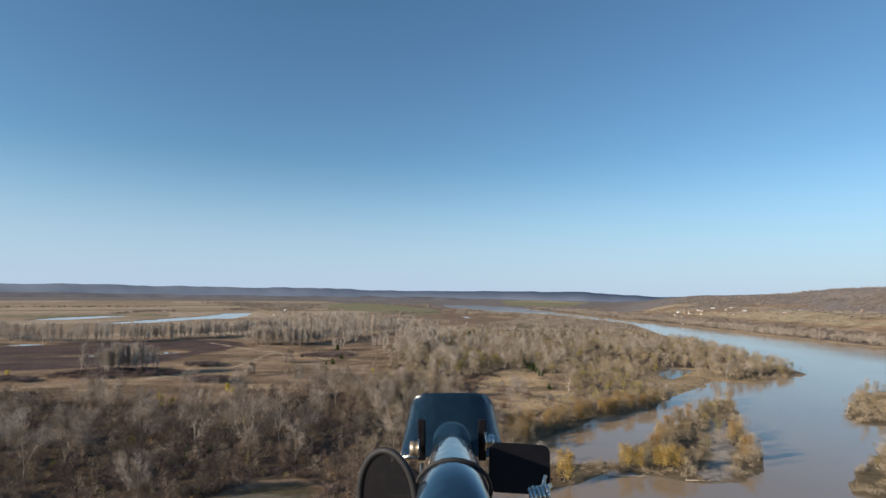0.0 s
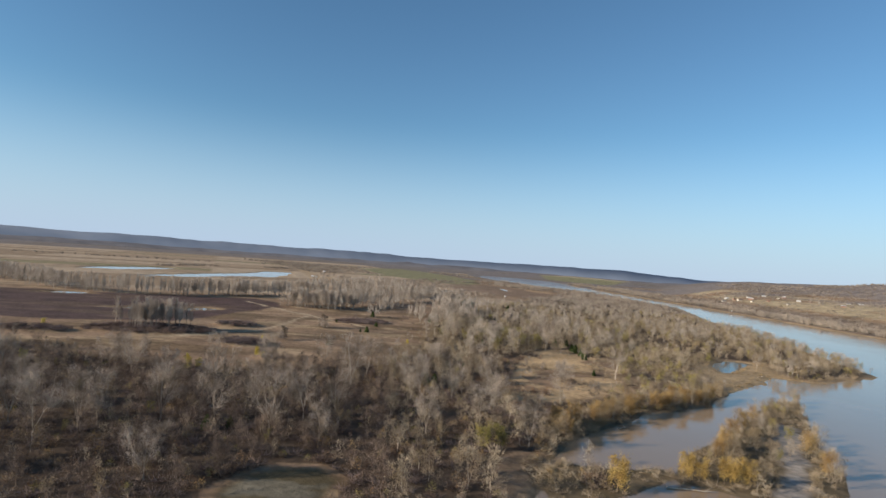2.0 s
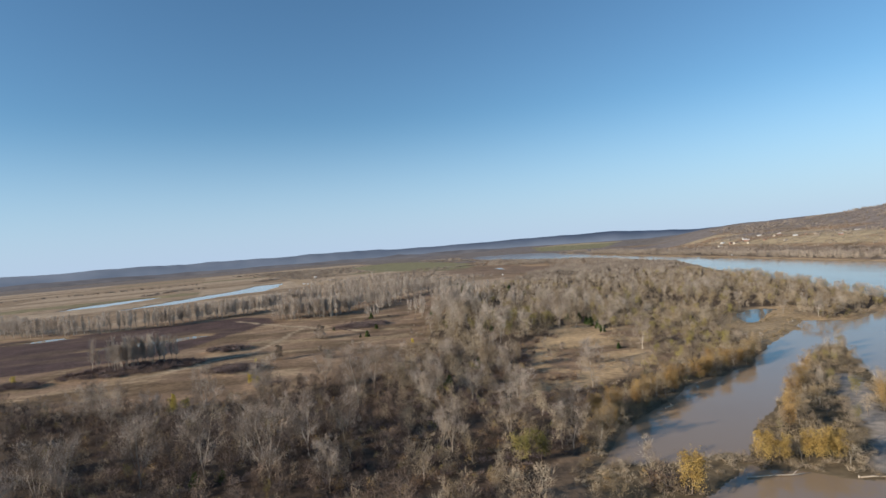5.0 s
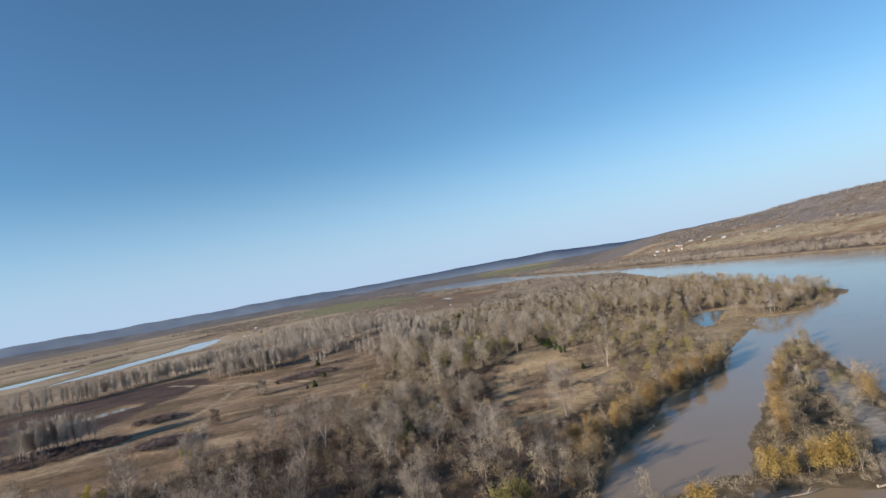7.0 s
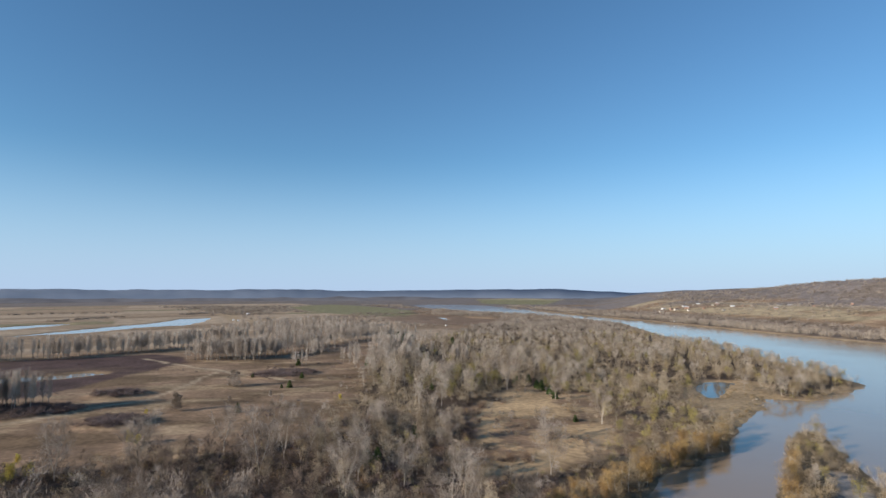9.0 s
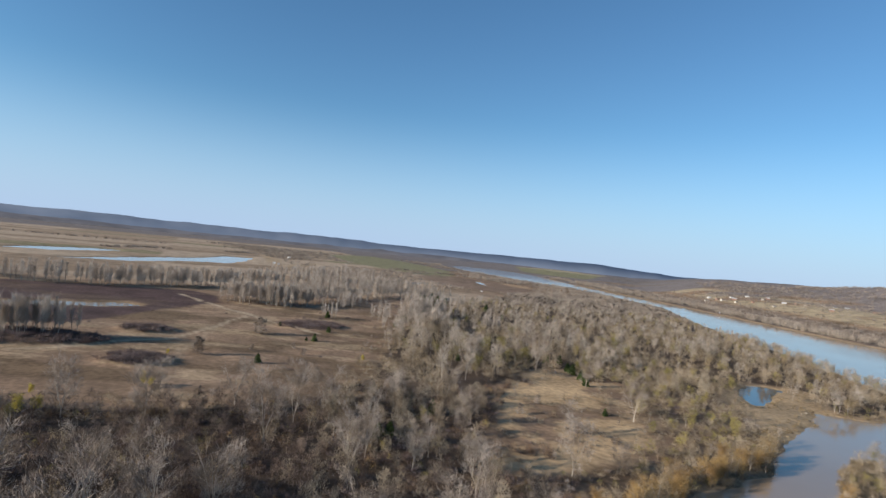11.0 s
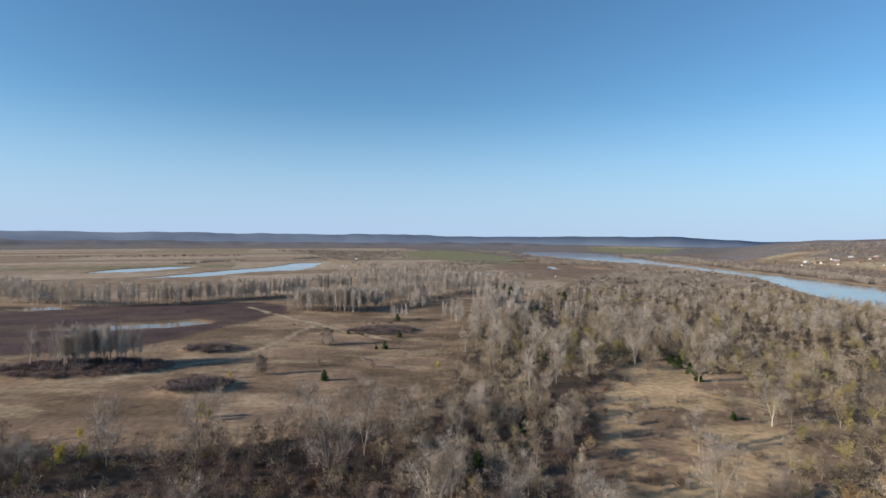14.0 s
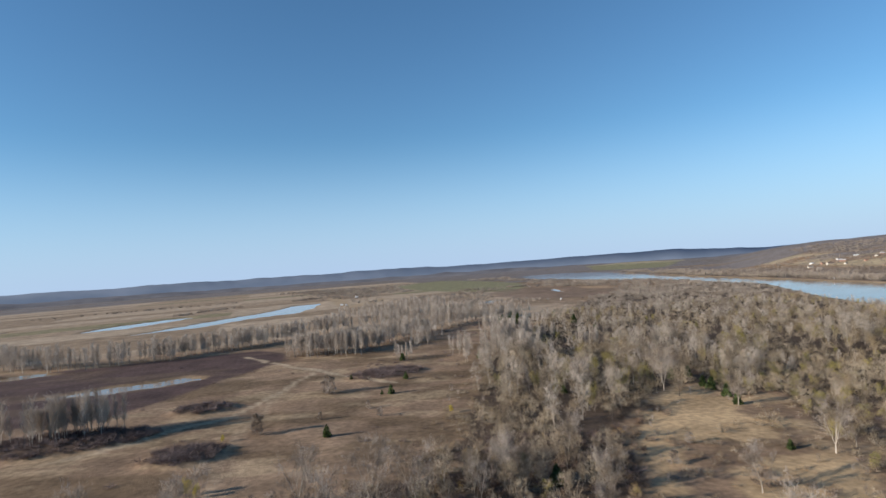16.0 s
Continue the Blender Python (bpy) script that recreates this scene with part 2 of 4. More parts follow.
MOUNDS = [(-206, 468, 52, 22, 0.15, 3.6), (-154, 527, 22, 13, 0.2, 2.4), (-119, 432, 21, 15, 0.2, 2.6), (-280, 440, 30, 12, 0.1, 2.5), (-28, 602, 36, 22, 0.1, 2.0)]
MUD = [(46, 186), (52, 212), (64, 222), (76, 219), (80, 206), (74, 184), (60, 176)]
TRACKS = [[(-215, 765), (-146, 687), (-100, 646), (-51, 590), (-20, 570)], [(-190, 437), (-160, 462), (-147, 486), (-127, 500), (-112, 560), (-100, 646)],
          [(-112, 589), (-105, 508), (-104, 477), (-100, 430), (-84, 374)]]


def wet(x, y):
    """Metres into water (positive) or onto land (negative)."""
    d = inside(x, y, RIVER)
    for isle in ISLES:
        d = np.minimum(d, -inside(x, y, isle))
    for pool in POOLS:
        d = np.maximum(d, inside(x, y, pool))
    reach = np.clip(np.hypot(x, y) / 400, 0.6, 3.0)
    return d + (rough(x, y, 16, 3) - 0.5) * 7 * reach + np.where((x < -150) & (y > 560), (rough(x, y, 60, 5) - 0.5) * 22 * step(y, 700, 1300), 0)


def mound(x, y):
    z = np.zeros(np.shape(x))
    for cx, cy, a, b, turn, h in MOUNDS:
        c, s = math.cos(turn), math.sin(turn)
        u, v = ((x - cx) * c + (y - cy) * s) / a, (-(x - cx) * s + (y - cy) * c) / b
        z = np.maximum(z, h * step(1.2 - np.hypot(u, v), 0, 0.7))
    return z


def hills(x, y):
    r, az = np.hypot(x, y), np.degrees(np.arctan2(x, y))
    z = 22 * step(r, 4300, 5500) * step(az, 5, 22) * (0.45 + 0.75 * rough(x, y, 420, 21))
    # the wooded hill beyond the far bank
    shelf = 36 * step(x, 1180, 1700) + (36 + 42 * step(az, 37, 54)) * step(r, 2500, 3400)
    return np.maximum(z, step(az, 30, 39) * shelf * (0.85 + 0.3 * rough(x, y, 600, 31)))


def lie(x, y, d=None):
    x, y = np.asarray(x, float), np.asarray(y, float)
    if d is None:
        d = wet(x, y)
    flooded = np.max([inside(x, y, isle) for isle in ISLES], axis=0) > -4
    bank = -1.0 + np.where(d > 0, -np.minimum(2.0, d * 0.3), np.where(flooded, 0.35, 1.5) * (1 - np.exp(np.minimum(d, 0) / 5)))
    roll = (rough(x, y, 45, 8) - 0.5) * np.where(flooded, 0.2, 1.6) * step(-d, 2, 40)
    return bank + roll + mound(x, y) * step(-d, 0, 10) + hills(x, y) * step(-d, 10, 200)


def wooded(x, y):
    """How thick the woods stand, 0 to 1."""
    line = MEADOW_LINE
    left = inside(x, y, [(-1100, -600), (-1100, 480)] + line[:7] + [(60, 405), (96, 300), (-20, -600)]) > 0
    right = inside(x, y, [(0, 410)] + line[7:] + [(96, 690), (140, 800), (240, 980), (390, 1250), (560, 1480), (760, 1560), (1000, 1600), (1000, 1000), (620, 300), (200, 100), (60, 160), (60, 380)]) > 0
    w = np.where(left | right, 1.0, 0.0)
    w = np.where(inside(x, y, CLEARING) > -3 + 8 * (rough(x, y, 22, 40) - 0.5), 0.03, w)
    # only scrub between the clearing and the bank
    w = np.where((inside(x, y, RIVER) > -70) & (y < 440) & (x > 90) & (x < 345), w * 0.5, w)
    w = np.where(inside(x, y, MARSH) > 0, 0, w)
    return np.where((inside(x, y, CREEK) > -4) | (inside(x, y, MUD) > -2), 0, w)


def cover(x, y, d):
    """Soil and grass colours, with the woods' shade and far-off haze painted in."""
    c = np.empty(x.shape + (3,))
    tan, straw = np.array((0.2, 0.132, 0.082)), np.array((0.3, 0.208, 0.132))
    k = rough(x, y, 70, 50)[..., None]
    c[:] = tan * (1 - k) + straw * k

    def lay(mask, colour):
        m = np.clip(mask, 0, 1)[..., None]
        c[:] = c * (1 - m) + np.array(colour) * m

    lay(step(rough(x * 0.7, y * 1.6, 46, 57), 0.5, 0.64) * 0.75, (0.135, 0.092, 0.052))
    lay(step(rough(x * 0.8, y * 2.0, 30, 53), 0.6, 0.7) * 0.5, (0.40, 0.30, 0.18))
    # the plain far off: long narrow fields in straw, stubble and fallow
    u, v = x * 0.94 + y * 0.34, y * 0.94 - x * 0.34
    strip = grain(np.floor(u / 620) * 37.7, np.floor(v / 170) * 91.3, 1.0, 60)
    plain = step(y - 0.15 * x, 860, 1000) * step(400 - x, 0, 200)
    lay(plain * (strip < 0.35), (0.31, 0.228, 0.148))
    lay(plain * ((strip >= 0.35) & (strip < 0.6)), (0.385, 0.295, 0.20))
    lay(plain * ((strip >= 0.6) & (strip < 0.8)), (0.265, 0.192, 0.122))
    lay(plain * (strip >= 0.8), (0.225, 0.19, 0.105))
    lay(step(inside(x, y, PLOUGHED), -4, 5), (0.086, 0.056, 0.049))
    lay(step(inside(x, y, PLOUGHED), -4, 5) * step(rough(x * 0.5, y * 2, 60, 59), 0.5, 0.65) * 0.6, (0.13, 0.09, 0.06))
    for field in GREEN:
        lay(step(inside(x, y, field), -10, 10), (0.215, 0.195, 0.105))
    # brown wood floor, with the trees' shade painted into its tone
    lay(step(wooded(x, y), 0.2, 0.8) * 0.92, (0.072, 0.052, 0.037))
    lay(step(mound(x, y), 0.8, 1.8), (0.085, 0.06, 0.045))
    lay(step(inside(x, y, CLEARING), -6, 6) * step(rough(x, y, 24, 66), 0.34, 0.48), (0.42, 0.295, 0.162))
    for n, track in enumerate(TRACKS):
        a = along(x + 9 * (rough(x, y, 26, 70) - 0.5), y + 9 * (rough(x, y, 26, 71) - 0.5), track)
        lay((1 - step(a, 1.3, 3.8)) * (1.0, 0.75, 0.3)[n] * step(rough(x, y, 14, 73), 0.15, 0.35), (0.43, 0.335, 0.22))
    lay(step(inside(x, y, MUD), -4, 3), (0.165, 0.118, 0.078))
    lay(step(inside(x, y, CREEK), -3, 3), (0.1, 0.08, 0.045))
    lay(step(inside(x, y, CREEK), 0, 4) * step(rough(x * 0.35, y, 9, 72), 0.5, 0.6), (0.15, 0.132, 0.095))
    shore = np.abs(inside(x, y, RIVER))
    lay(step(d, -9, -3) * step(y, 250, 330) * 0.8, (0.28, 0.2, 0.115))
    lay(step(d, -3, 1), (0.16, 0.12, 0.075))
    lay(step(d, -10, -2) * step(x, 330, 360) * step(640 - x, 0, 80), (0.32, 0.235, 0.14))
    lay(step(d, -7, 0) * (1 - step(y, 300, 340)), (0.185, 0.14, 0.088))
    lay(step(x, 500, 700) * (1 - step(shore, 14, 30)) * step(-d, 0, 6), (0.33, 0.245, 0.15))
    lay(1 - step(along(x, y, [(-400, 2200), (-330, 2000), (-250, 1640), (-215, 1560), (-150, 1900)]) + 40 * (rough(x, y, 60, 73) - 0.5), 14, 32), (0.36, 0.265, 0.16))
    lay((1 - step(np.hypot((x - 380) / 190, (y - 1600) / 330) + 0.3 * (rough(x, y, 120, 76) - 0.5), 0.8, 1.0)) * 0.7, (0.19, 0.13, 0.09))
    lay((1 - step(np.hypot(x - 560, (y - 1690) * 0.5), 30, 60)) * 0.8, (0.36, 0.245, 0.14))
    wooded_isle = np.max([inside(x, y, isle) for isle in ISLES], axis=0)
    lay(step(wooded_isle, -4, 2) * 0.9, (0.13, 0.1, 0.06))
    # gravel bar through the middle of the isle, and the sandy cut above the pond
    bar = along(x, y, [(150, 193), (168, 209), (194, 241), (232, 285)])
    lay((1 - step(bar + 8 * (rough(x, y, 10, 74) - 0.5), 3, 6)), (0.31, 0.27, 0.225))
    lay(1 - step(np.hypot(x - 318, (y - 462) * 0.6) + 6 * (rough(x, y, 6, 75) - 0.5), 4, 8), (0.5, 0.4, 0.27))
    # woods on the far hills and beyond the far bank
    r0 = np.hypot(x, y)
    far = np.maximum(step(hills(x, y) + 30 * (rough(x, y, 260, 78) - 0.5), 46, 58) * step(x, 1300, 1500), step(r0 - 2100 * step(-x, -300, 300), 2300, 2700) * step(rough(x * 0.4, y, 300, 79) + 0.00022 * (r0 - 3000), 0.44, 0.5) * (1 - sum(step(inside(x, y, f), -10, 10) for f in GREEN)))
    beyond = inside(x, y, RIVER)
    lay(step(-beyond, 20, 40) * (1 - step(-beyond, 300, 360)) * step(x, 900, 1000) * 0.8, (0.165, 0.132, 0.102))
    lay(step(inside(x, y, MARSH), -6, 6) * 0.9, (0.335, 0.245, 0.14))
    shelf = hills(x, y)
    lay(step(shelf, 12, 18) * (1 - step(shelf, 38, 46)) * step(x, 1250, 1400) * step(rough(x, y, 150, 82), 0.36, 0.46) * 0.85, (0.36, 0.295, 0.185))
    # greyer and paler than bare woods: distance haze is painted in here
    lay(far, (0.18, 0.155, 0.14))
    lay(far * step(rough(x, y, 260, 80), 0.55, 0.62) * 0.6, (0.17, 0.135, 0.10))
    return c


def polar_sheet():
    """One sheet of ground, fine where the flight looks and coarse behind it."""
    az = np.radians(np.concatenate([np.arange(-54, 60, 0.42), np.arange(60, 306, 5.6)]))
    r = np.concatenate([[0], np.geomspace(50, 160, 50)[:-1], np.geomspace(160, 900, 230)[:-1], np.geomspace(900, 5900, 150)])
    a, rr = np.meshgrid(az, r)
    x, y = rr * np.sin(a), rr * np.cos(a)
    d = wet(x, y)
    z = lie(x, y, d)
    n, m = x.shape
    co = np.stack([*chart(x, y), z], -1).reshape(-1, 3)
    i, j = np.meshgrid(np.arange(n - 1), np.arange(m), indexing="ij")
    k = (j + 1) % m
    quads = np.stack([i * m + j, i * m + k, (i + 1) * m + k, (i + 1) * m + j], -1).reshape(-1, 4)[:, ::-1]
    me = raw_mesh("ground", co, quads, [GROUND])
    col = me.color_attributes.new("cover", "FLOAT_COLOR", "POINT")
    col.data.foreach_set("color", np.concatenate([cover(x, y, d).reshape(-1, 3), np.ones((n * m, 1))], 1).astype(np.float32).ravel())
    me.polygons.foreach_set("use_smooth", np.ones(len(quads), bool))
    return me


def raw_mesh(name, co, faces, materials, slots=None):
    me = bpy.data.meshes.new(name)
    co, faces = np.asarray(co, np.float32), np.asarray(faces, np.int32)
    me.vertices.add(len(co))
    me.vertices.foreach_set("co", co.ravel())
    me.loops.add(faces.size)
    me.loops.foreach_set("vertex_index", faces.ravel())
    me.polygons.add(len(faces))
    me.polygons.foreach_set("loop_start", np.arange(len(faces), dtype=np.int32) * faces.shape[1])
    for m in materials:
        me.materials.append(m)
    if slots is not None:
        me.polygons.foreach_set("material_index", np.asarray(slots, np.int32))
    me.update(calc_edges=True)
    return me


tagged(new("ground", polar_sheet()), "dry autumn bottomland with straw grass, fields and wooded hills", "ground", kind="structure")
# the clear little backwater behind the point
CLEAR, pn, pl, pb = blank("clear_water", 0.05, 0.5)
pb.inputs["IOR"].default_value = 1.33
pl.new(mixed(pn, pl, ramp(pn, pl, noise_node(pn, pl, 9.0, 4.0), 0.35, 0.65), (0.035, 0.04, 0.042), (0.06, 0.058, 0.05)), pb.inputs["Base Color"])
tagged(new("pond", raw_mesh("pond", [(*map(float, chart(x, y)), -0.985) for x, y in ((290, 410), (420, 480), (415, 520), (300, 490))], [(0, 1, 2, 3)], [CLEAR])), "clear blue backwater pond in tan marsh grass", "pond", kind="structure")
# the far ridges, too far to shift; their blue-grey has the haze painted in
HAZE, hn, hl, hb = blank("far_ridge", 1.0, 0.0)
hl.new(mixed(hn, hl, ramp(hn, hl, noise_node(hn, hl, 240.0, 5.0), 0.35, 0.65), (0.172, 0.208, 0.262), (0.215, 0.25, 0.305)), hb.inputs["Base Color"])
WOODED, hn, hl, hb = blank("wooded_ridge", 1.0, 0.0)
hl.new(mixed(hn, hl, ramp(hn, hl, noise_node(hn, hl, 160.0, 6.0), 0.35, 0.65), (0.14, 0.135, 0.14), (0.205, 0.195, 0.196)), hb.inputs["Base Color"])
az = np.radians(np.arange(-180, 180, 0.25))
deg = np.degrees(az)
rc, ry = [], 0
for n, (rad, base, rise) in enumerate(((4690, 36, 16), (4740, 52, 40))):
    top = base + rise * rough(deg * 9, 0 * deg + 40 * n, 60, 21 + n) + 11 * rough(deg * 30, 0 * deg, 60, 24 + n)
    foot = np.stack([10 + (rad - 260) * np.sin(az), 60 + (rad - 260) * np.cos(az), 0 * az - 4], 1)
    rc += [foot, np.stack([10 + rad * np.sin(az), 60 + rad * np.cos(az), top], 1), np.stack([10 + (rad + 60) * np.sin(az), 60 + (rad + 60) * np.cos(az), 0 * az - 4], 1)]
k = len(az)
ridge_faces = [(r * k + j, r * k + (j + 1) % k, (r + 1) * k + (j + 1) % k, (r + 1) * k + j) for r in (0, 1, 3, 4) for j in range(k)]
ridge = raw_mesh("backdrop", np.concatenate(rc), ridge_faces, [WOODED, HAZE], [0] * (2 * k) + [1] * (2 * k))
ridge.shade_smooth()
tagged(new("backdrop", ridge), "low wooded ridges on the horizon, painted blue-grey for haze", "hills", kind="structure")
lake = [(-2600, -1200), (2600, -1200), (2600, 4900), (-2600, 4900)]
tagged(new("water", raw_mesh("water", [(x, y, -1.0) for x, y in lake], [(0, 1, 2, 3)], [WATER])), "calm silty brown river water reflecting the blue sky", "river", kind="structure")


# ---- plants ----
def tubes(runs, sides=3):
    """Tapered limbs, as triangles: rows of (start, end, radius at start, radius at end)."""
    out = []
    for p, q, a, b in runs:
        p, q = np.array(p, float), np.array(q, float)
        w = (q - p) / (np.linalg.norm(q - p) + 1e-9)
        s = np.cross(w, (0.3, 0.9, 0.2))
        s /= np.linalg.norm(s)
        t = np.cross(w, s)
        ring = [math.cos(2 * math.pi * k / sides) * s + math.sin(2 * math.pi * k / sides) * t for k in range(sides)]
        for k in range(sides):
            u, v = ring[k], ring[(k + 1) % sides]
            out += [(p + a * u, p + a * v, q + b * v), (p + a * u, q + b * v, q + b * u)]
    return np.array(out, np.float32)


def slivers(rng, at, way, length, width):
    """Thin tapered twigs, a triangle each."""
    n = len(at)
    way = way / np.linalg.norm(way, axis=1, keepdims=True)
    side = np.cross(way, rng.normal(size=(n, 3)))
    side /= np.linalg.norm(side, axis=1, keepdims=True) + 1e-9
    half = side * (np.asarray(width) / 2)[:, None]
    return np.stack([at - half, at + half, at + way * np.asarray(length)[:, None]], 1).astype(np.float32)


def leaves(rng, at, size):
    n = len(at)
    a, b = rng.normal(size=(n, 3)), rng.normal(size=(n, 3))
    a /= np.linalg.norm(a, axis=1, keepdims=True)
    b -= a * (a * b).sum(1, keepdims=True)
    b /= np.linalg.norm(b, axis=1, keepdims=True)
    s = (np.asarray(size) * rng.uniform(0.6, 1.3, n))[:, None]
    return np.stack([at + a * s, at - a * s * 0.5 + b * s * 0.8, at - a * s * 0.5 - b * s * 0.8], 1).astype(np.float32)


def skeleton(rng, h, w, leaders, limbs, low=0.2):
    """Trunk, leaders and limbs of a broad-leaved tree, and points along them to hang twigs on."""
    runs, tips = [], []
    fork = h * rng.uniform(low * 0.7, low * 1.4)
    lean = rng.normal(0, 0.03, 2) * h
    base = np.array([0, 0, -0.6])
    crotch = np.array([lean[0] * 0.3, lean[1] * 0.3, fork])
    r = h * 0.0115
    runs.append((base, crotch, r * 1.25, r))
    for k in range(leaders):
        a = 2 * math.pi * (k + rng.uniform(0, 0.6)) / leaders
        out = w / 2 * rng.uniform(0.25, 0.72) if leaders > 1 else 0.3
        top = np.array([lean[0] + out * math.cos(a), lean[1] + out * math.sin(a), h * rng.uniform(0.72, 0.95)])
        mid = crotch + (top - crotch) * 0.5 + np.array([*(rng.normal(0, 0.03, 2) * h), 0.04 * h])
        rr = r * 0.8 / leaders ** 0.4
        runs += [(crotch, mid, rr, rr * 0.6), (mid, top, rr * 0.6, rr * 0.16)]
        for j in range(limbs):
            f = rng.uniform(0.12, 0.98)
            p = crotch + (mid - crotch) * f * 2 if f < 0.5 else mid + (top - mid) * (f - 0.5) * 2
            b = a + rng.uniform(-1.9, 1.9)
            reach = w * rng.uniform(0.16, 0.34) * (1.15 - 0.5 * f)
            q = p + np.array([math.cos(b) * reach, math.sin(b) * reach, reach * rng.uniform(0.35, 1.1)])
            runs.append((p, q, rr * 0.42 * (1.1 - f * 0.5), rr * 0.1))
            tips += [(p + (q - p) * g, q - p) for g in (0.35, 0.55, 0.75, 0.95)]
        tips += [(mid + (top - mid) * g, top - mid) for g in (0.3, 0.6, 0.9)]
    return runs, np.array([t[0] for t in tips]), np.array([t[1] for t in tips])


def bare_tree(rng, h, w, leaders=4, limbs=6, twigs=600, width=0.16):
    runs, at, way = skeleton(rng, h, w, leaders, limbs, 0.11)
    pick = rng.integers(0, len(at), twigs)
    way = way[pick] / np.linalg.norm(way[pick], axis=1, keepdims=True)
    d = way * 0.55 + rng.normal(0, 0.5, (twigs, 3)) + np.array([0, 0, 0.45])
    return tubes(runs), slivers(rng, at[pick] + rng.normal(0, 0.034 * h, (twigs, 3)), d, h * rng.uniform(0.045, 0.12, twigs), width * rng.uniform(0.6, 1.3, twigs))


def slim_tree(rng, h, w, twigs=110, width=0.2):
    """A slim tree of one straight stem with steep twigs."""
    lean = rng.normal(0, 0.035, 2) * h
    top = np.array([lean[0], lean[1], h * 0.96])
    mid = top * 0.5 + np.array([*(rng.normal(0, 0.012, 2) * h), 0])
    f = rng.uniform(0.22, 0.95, twigs)
    at = np.where(f[:, None] < 0.5, mid * (f * 2)[:, None], mid + (top - mid) * (f * 2 - 1)[:, None])
    a = rng.uniform(0, 2 * math.pi, twigs)
    d = np.stack([np.cos(a), np.sin(a), rng.uniform(1.0, 3.2, twigs)], 1)
    at = at + np.stack([np.cos(a), np.sin(a), 0.6 + 0 * a], 1) * (rng.uniform(0, 0.3, twigs) * w * (1.1 - f))[:, None]
    return tubes([((0, 0, -0.5), mid, h * 0.011, h * 0.007), (mid, top, h * 0.007, h * 0.001)]), slivers(rng, at, d, h * rng.uniform(0.12, 0.26, twigs), width * rng.uniform(0.6, 1.3, twigs))


def round_tree(rng, h, w, twigs=260, width=0.4, low=0.3):
    """A leafless tree with a full rounded crown of fine twig sprays, cheap enough to stand in thousands."""
    lean = rng.normal(0, 0.03, 2) * h
    crotch = np.array([lean[0] * 0.4, lean[1] * 0.4, h * rng.uniform(0.8, 1.2) * low])
    runs = [((0, 0, -0.6), crotch, h * 0.010, h * 0.007)]
    for k in range(3):
        a = 2.1 * k + rng.uniform(0, 1.2)
        out = w * rng.uniform(0.08, 0.28)
        runs.append((crotch, (lean[0] + out * math.cos(a), lean[1] + out * math.sin(a), h * rng.uniform(0.7, 0.9)), h * 0.005, h * 0.001))
    # seven billows make the crown
    n = 7
    a, e = rng.uniform(0, 2 * math.pi, n), rng.uniform(0, 0.27, n) * w
    centre = np.stack([lean[0] + e * np.cos(a), lean[1] + e * np.sin(a), h * np.linspace(low + 0.08, 0.86, n)], 1)
    big = rng.uniform(0.16, 0.27, n) * np.array([0.9, 1.1, 1.2, 1.2, 1.1, 0.9, 0.7])
    pick = rng.integers(0, n, twigs)
    d = rng.normal(size=(twigs, 3))
    d /= np.linalg.norm(d, axis=1, keepdims=True)
    at = centre[pick] + d * np.array((w, w, 0.62 * h)) * (big[pick] * rng.uniform(0.2, 0.9, twigs) ** 0.6)[:, None]
    way = d + np.array((0, 0, 0.9)) + rng.normal(0, 0.5, (twigs, 3))
    return tubes(runs), slivers(rng, at, way, h * rng.uniform(0.07, 0.15, twigs), 0.55 * width * rng.uniform(0.6, 1.4, twigs))


def leafy_tree(rng, h, w, count=700, size=0.5, leaders=3, limbs=6):
    runs, at, way = skeleton(rng, h, w, leaders, limbs, 0.14)
    keep = rng.random(len(at)) < 0.85
    at = at[keep]
    pick = rng.integers(0, len(at), count)
    p = at[pick] + rng.normal(0, 0.06 * h, (count, 3))
    low = rng.random(count) < 0.25
    p[low, 2] *= rng.uniform(0.35, 0.9, low.sum())
    return tubes(runs), leaves(rng, p, np.full(count, size))


def bush(rng, h, w, twigs=90, foliage=0, width=0.14, size=0.4):
    a, e = rng.uniform(0, 2 * math.pi, twigs), rng.uniform(0.3, 1.45, twigs)
    d = np.stack([np.cos(a) * np.cos(e) * w / h, np.sin(a) * np.cos(e) * w / h, np.sin(e)], 1)
    at = np.stack([np.cos(a), np.sin(a), 0 * a], 1) * (rng.uniform(0, 0.36, twigs) * w)[:, None] + np.array([0, 0, -0.2])
    at[:, 2] += rng.uniform(0, 0.35, twigs) * h
    tw = slivers(rng, at, d, h * rng.uniform(0.4, 0.8, twigs), width * rng.uniform(0.6, 1.4, twigs))
    if not foliage:
        return tw, np.zeros((0, 3, 3), np.float32)
    a, e, r = rng.uniform(0, 2 * math.pi, foliage), rng.uniform(0.05, 1.5, foliage), rng.uniform(0.55, 1.0, foliage)
    p = np.stack([np.cos(a) * np.cos(e) * w / 2, np.sin(a) * np.cos(e) * w / 2, np.sin(e) * h], 1) * r[:, None]
    return tw, leaves(rng, p + rng.normal(0, 0.06 * h, p.shape), np.full(foliage, size))


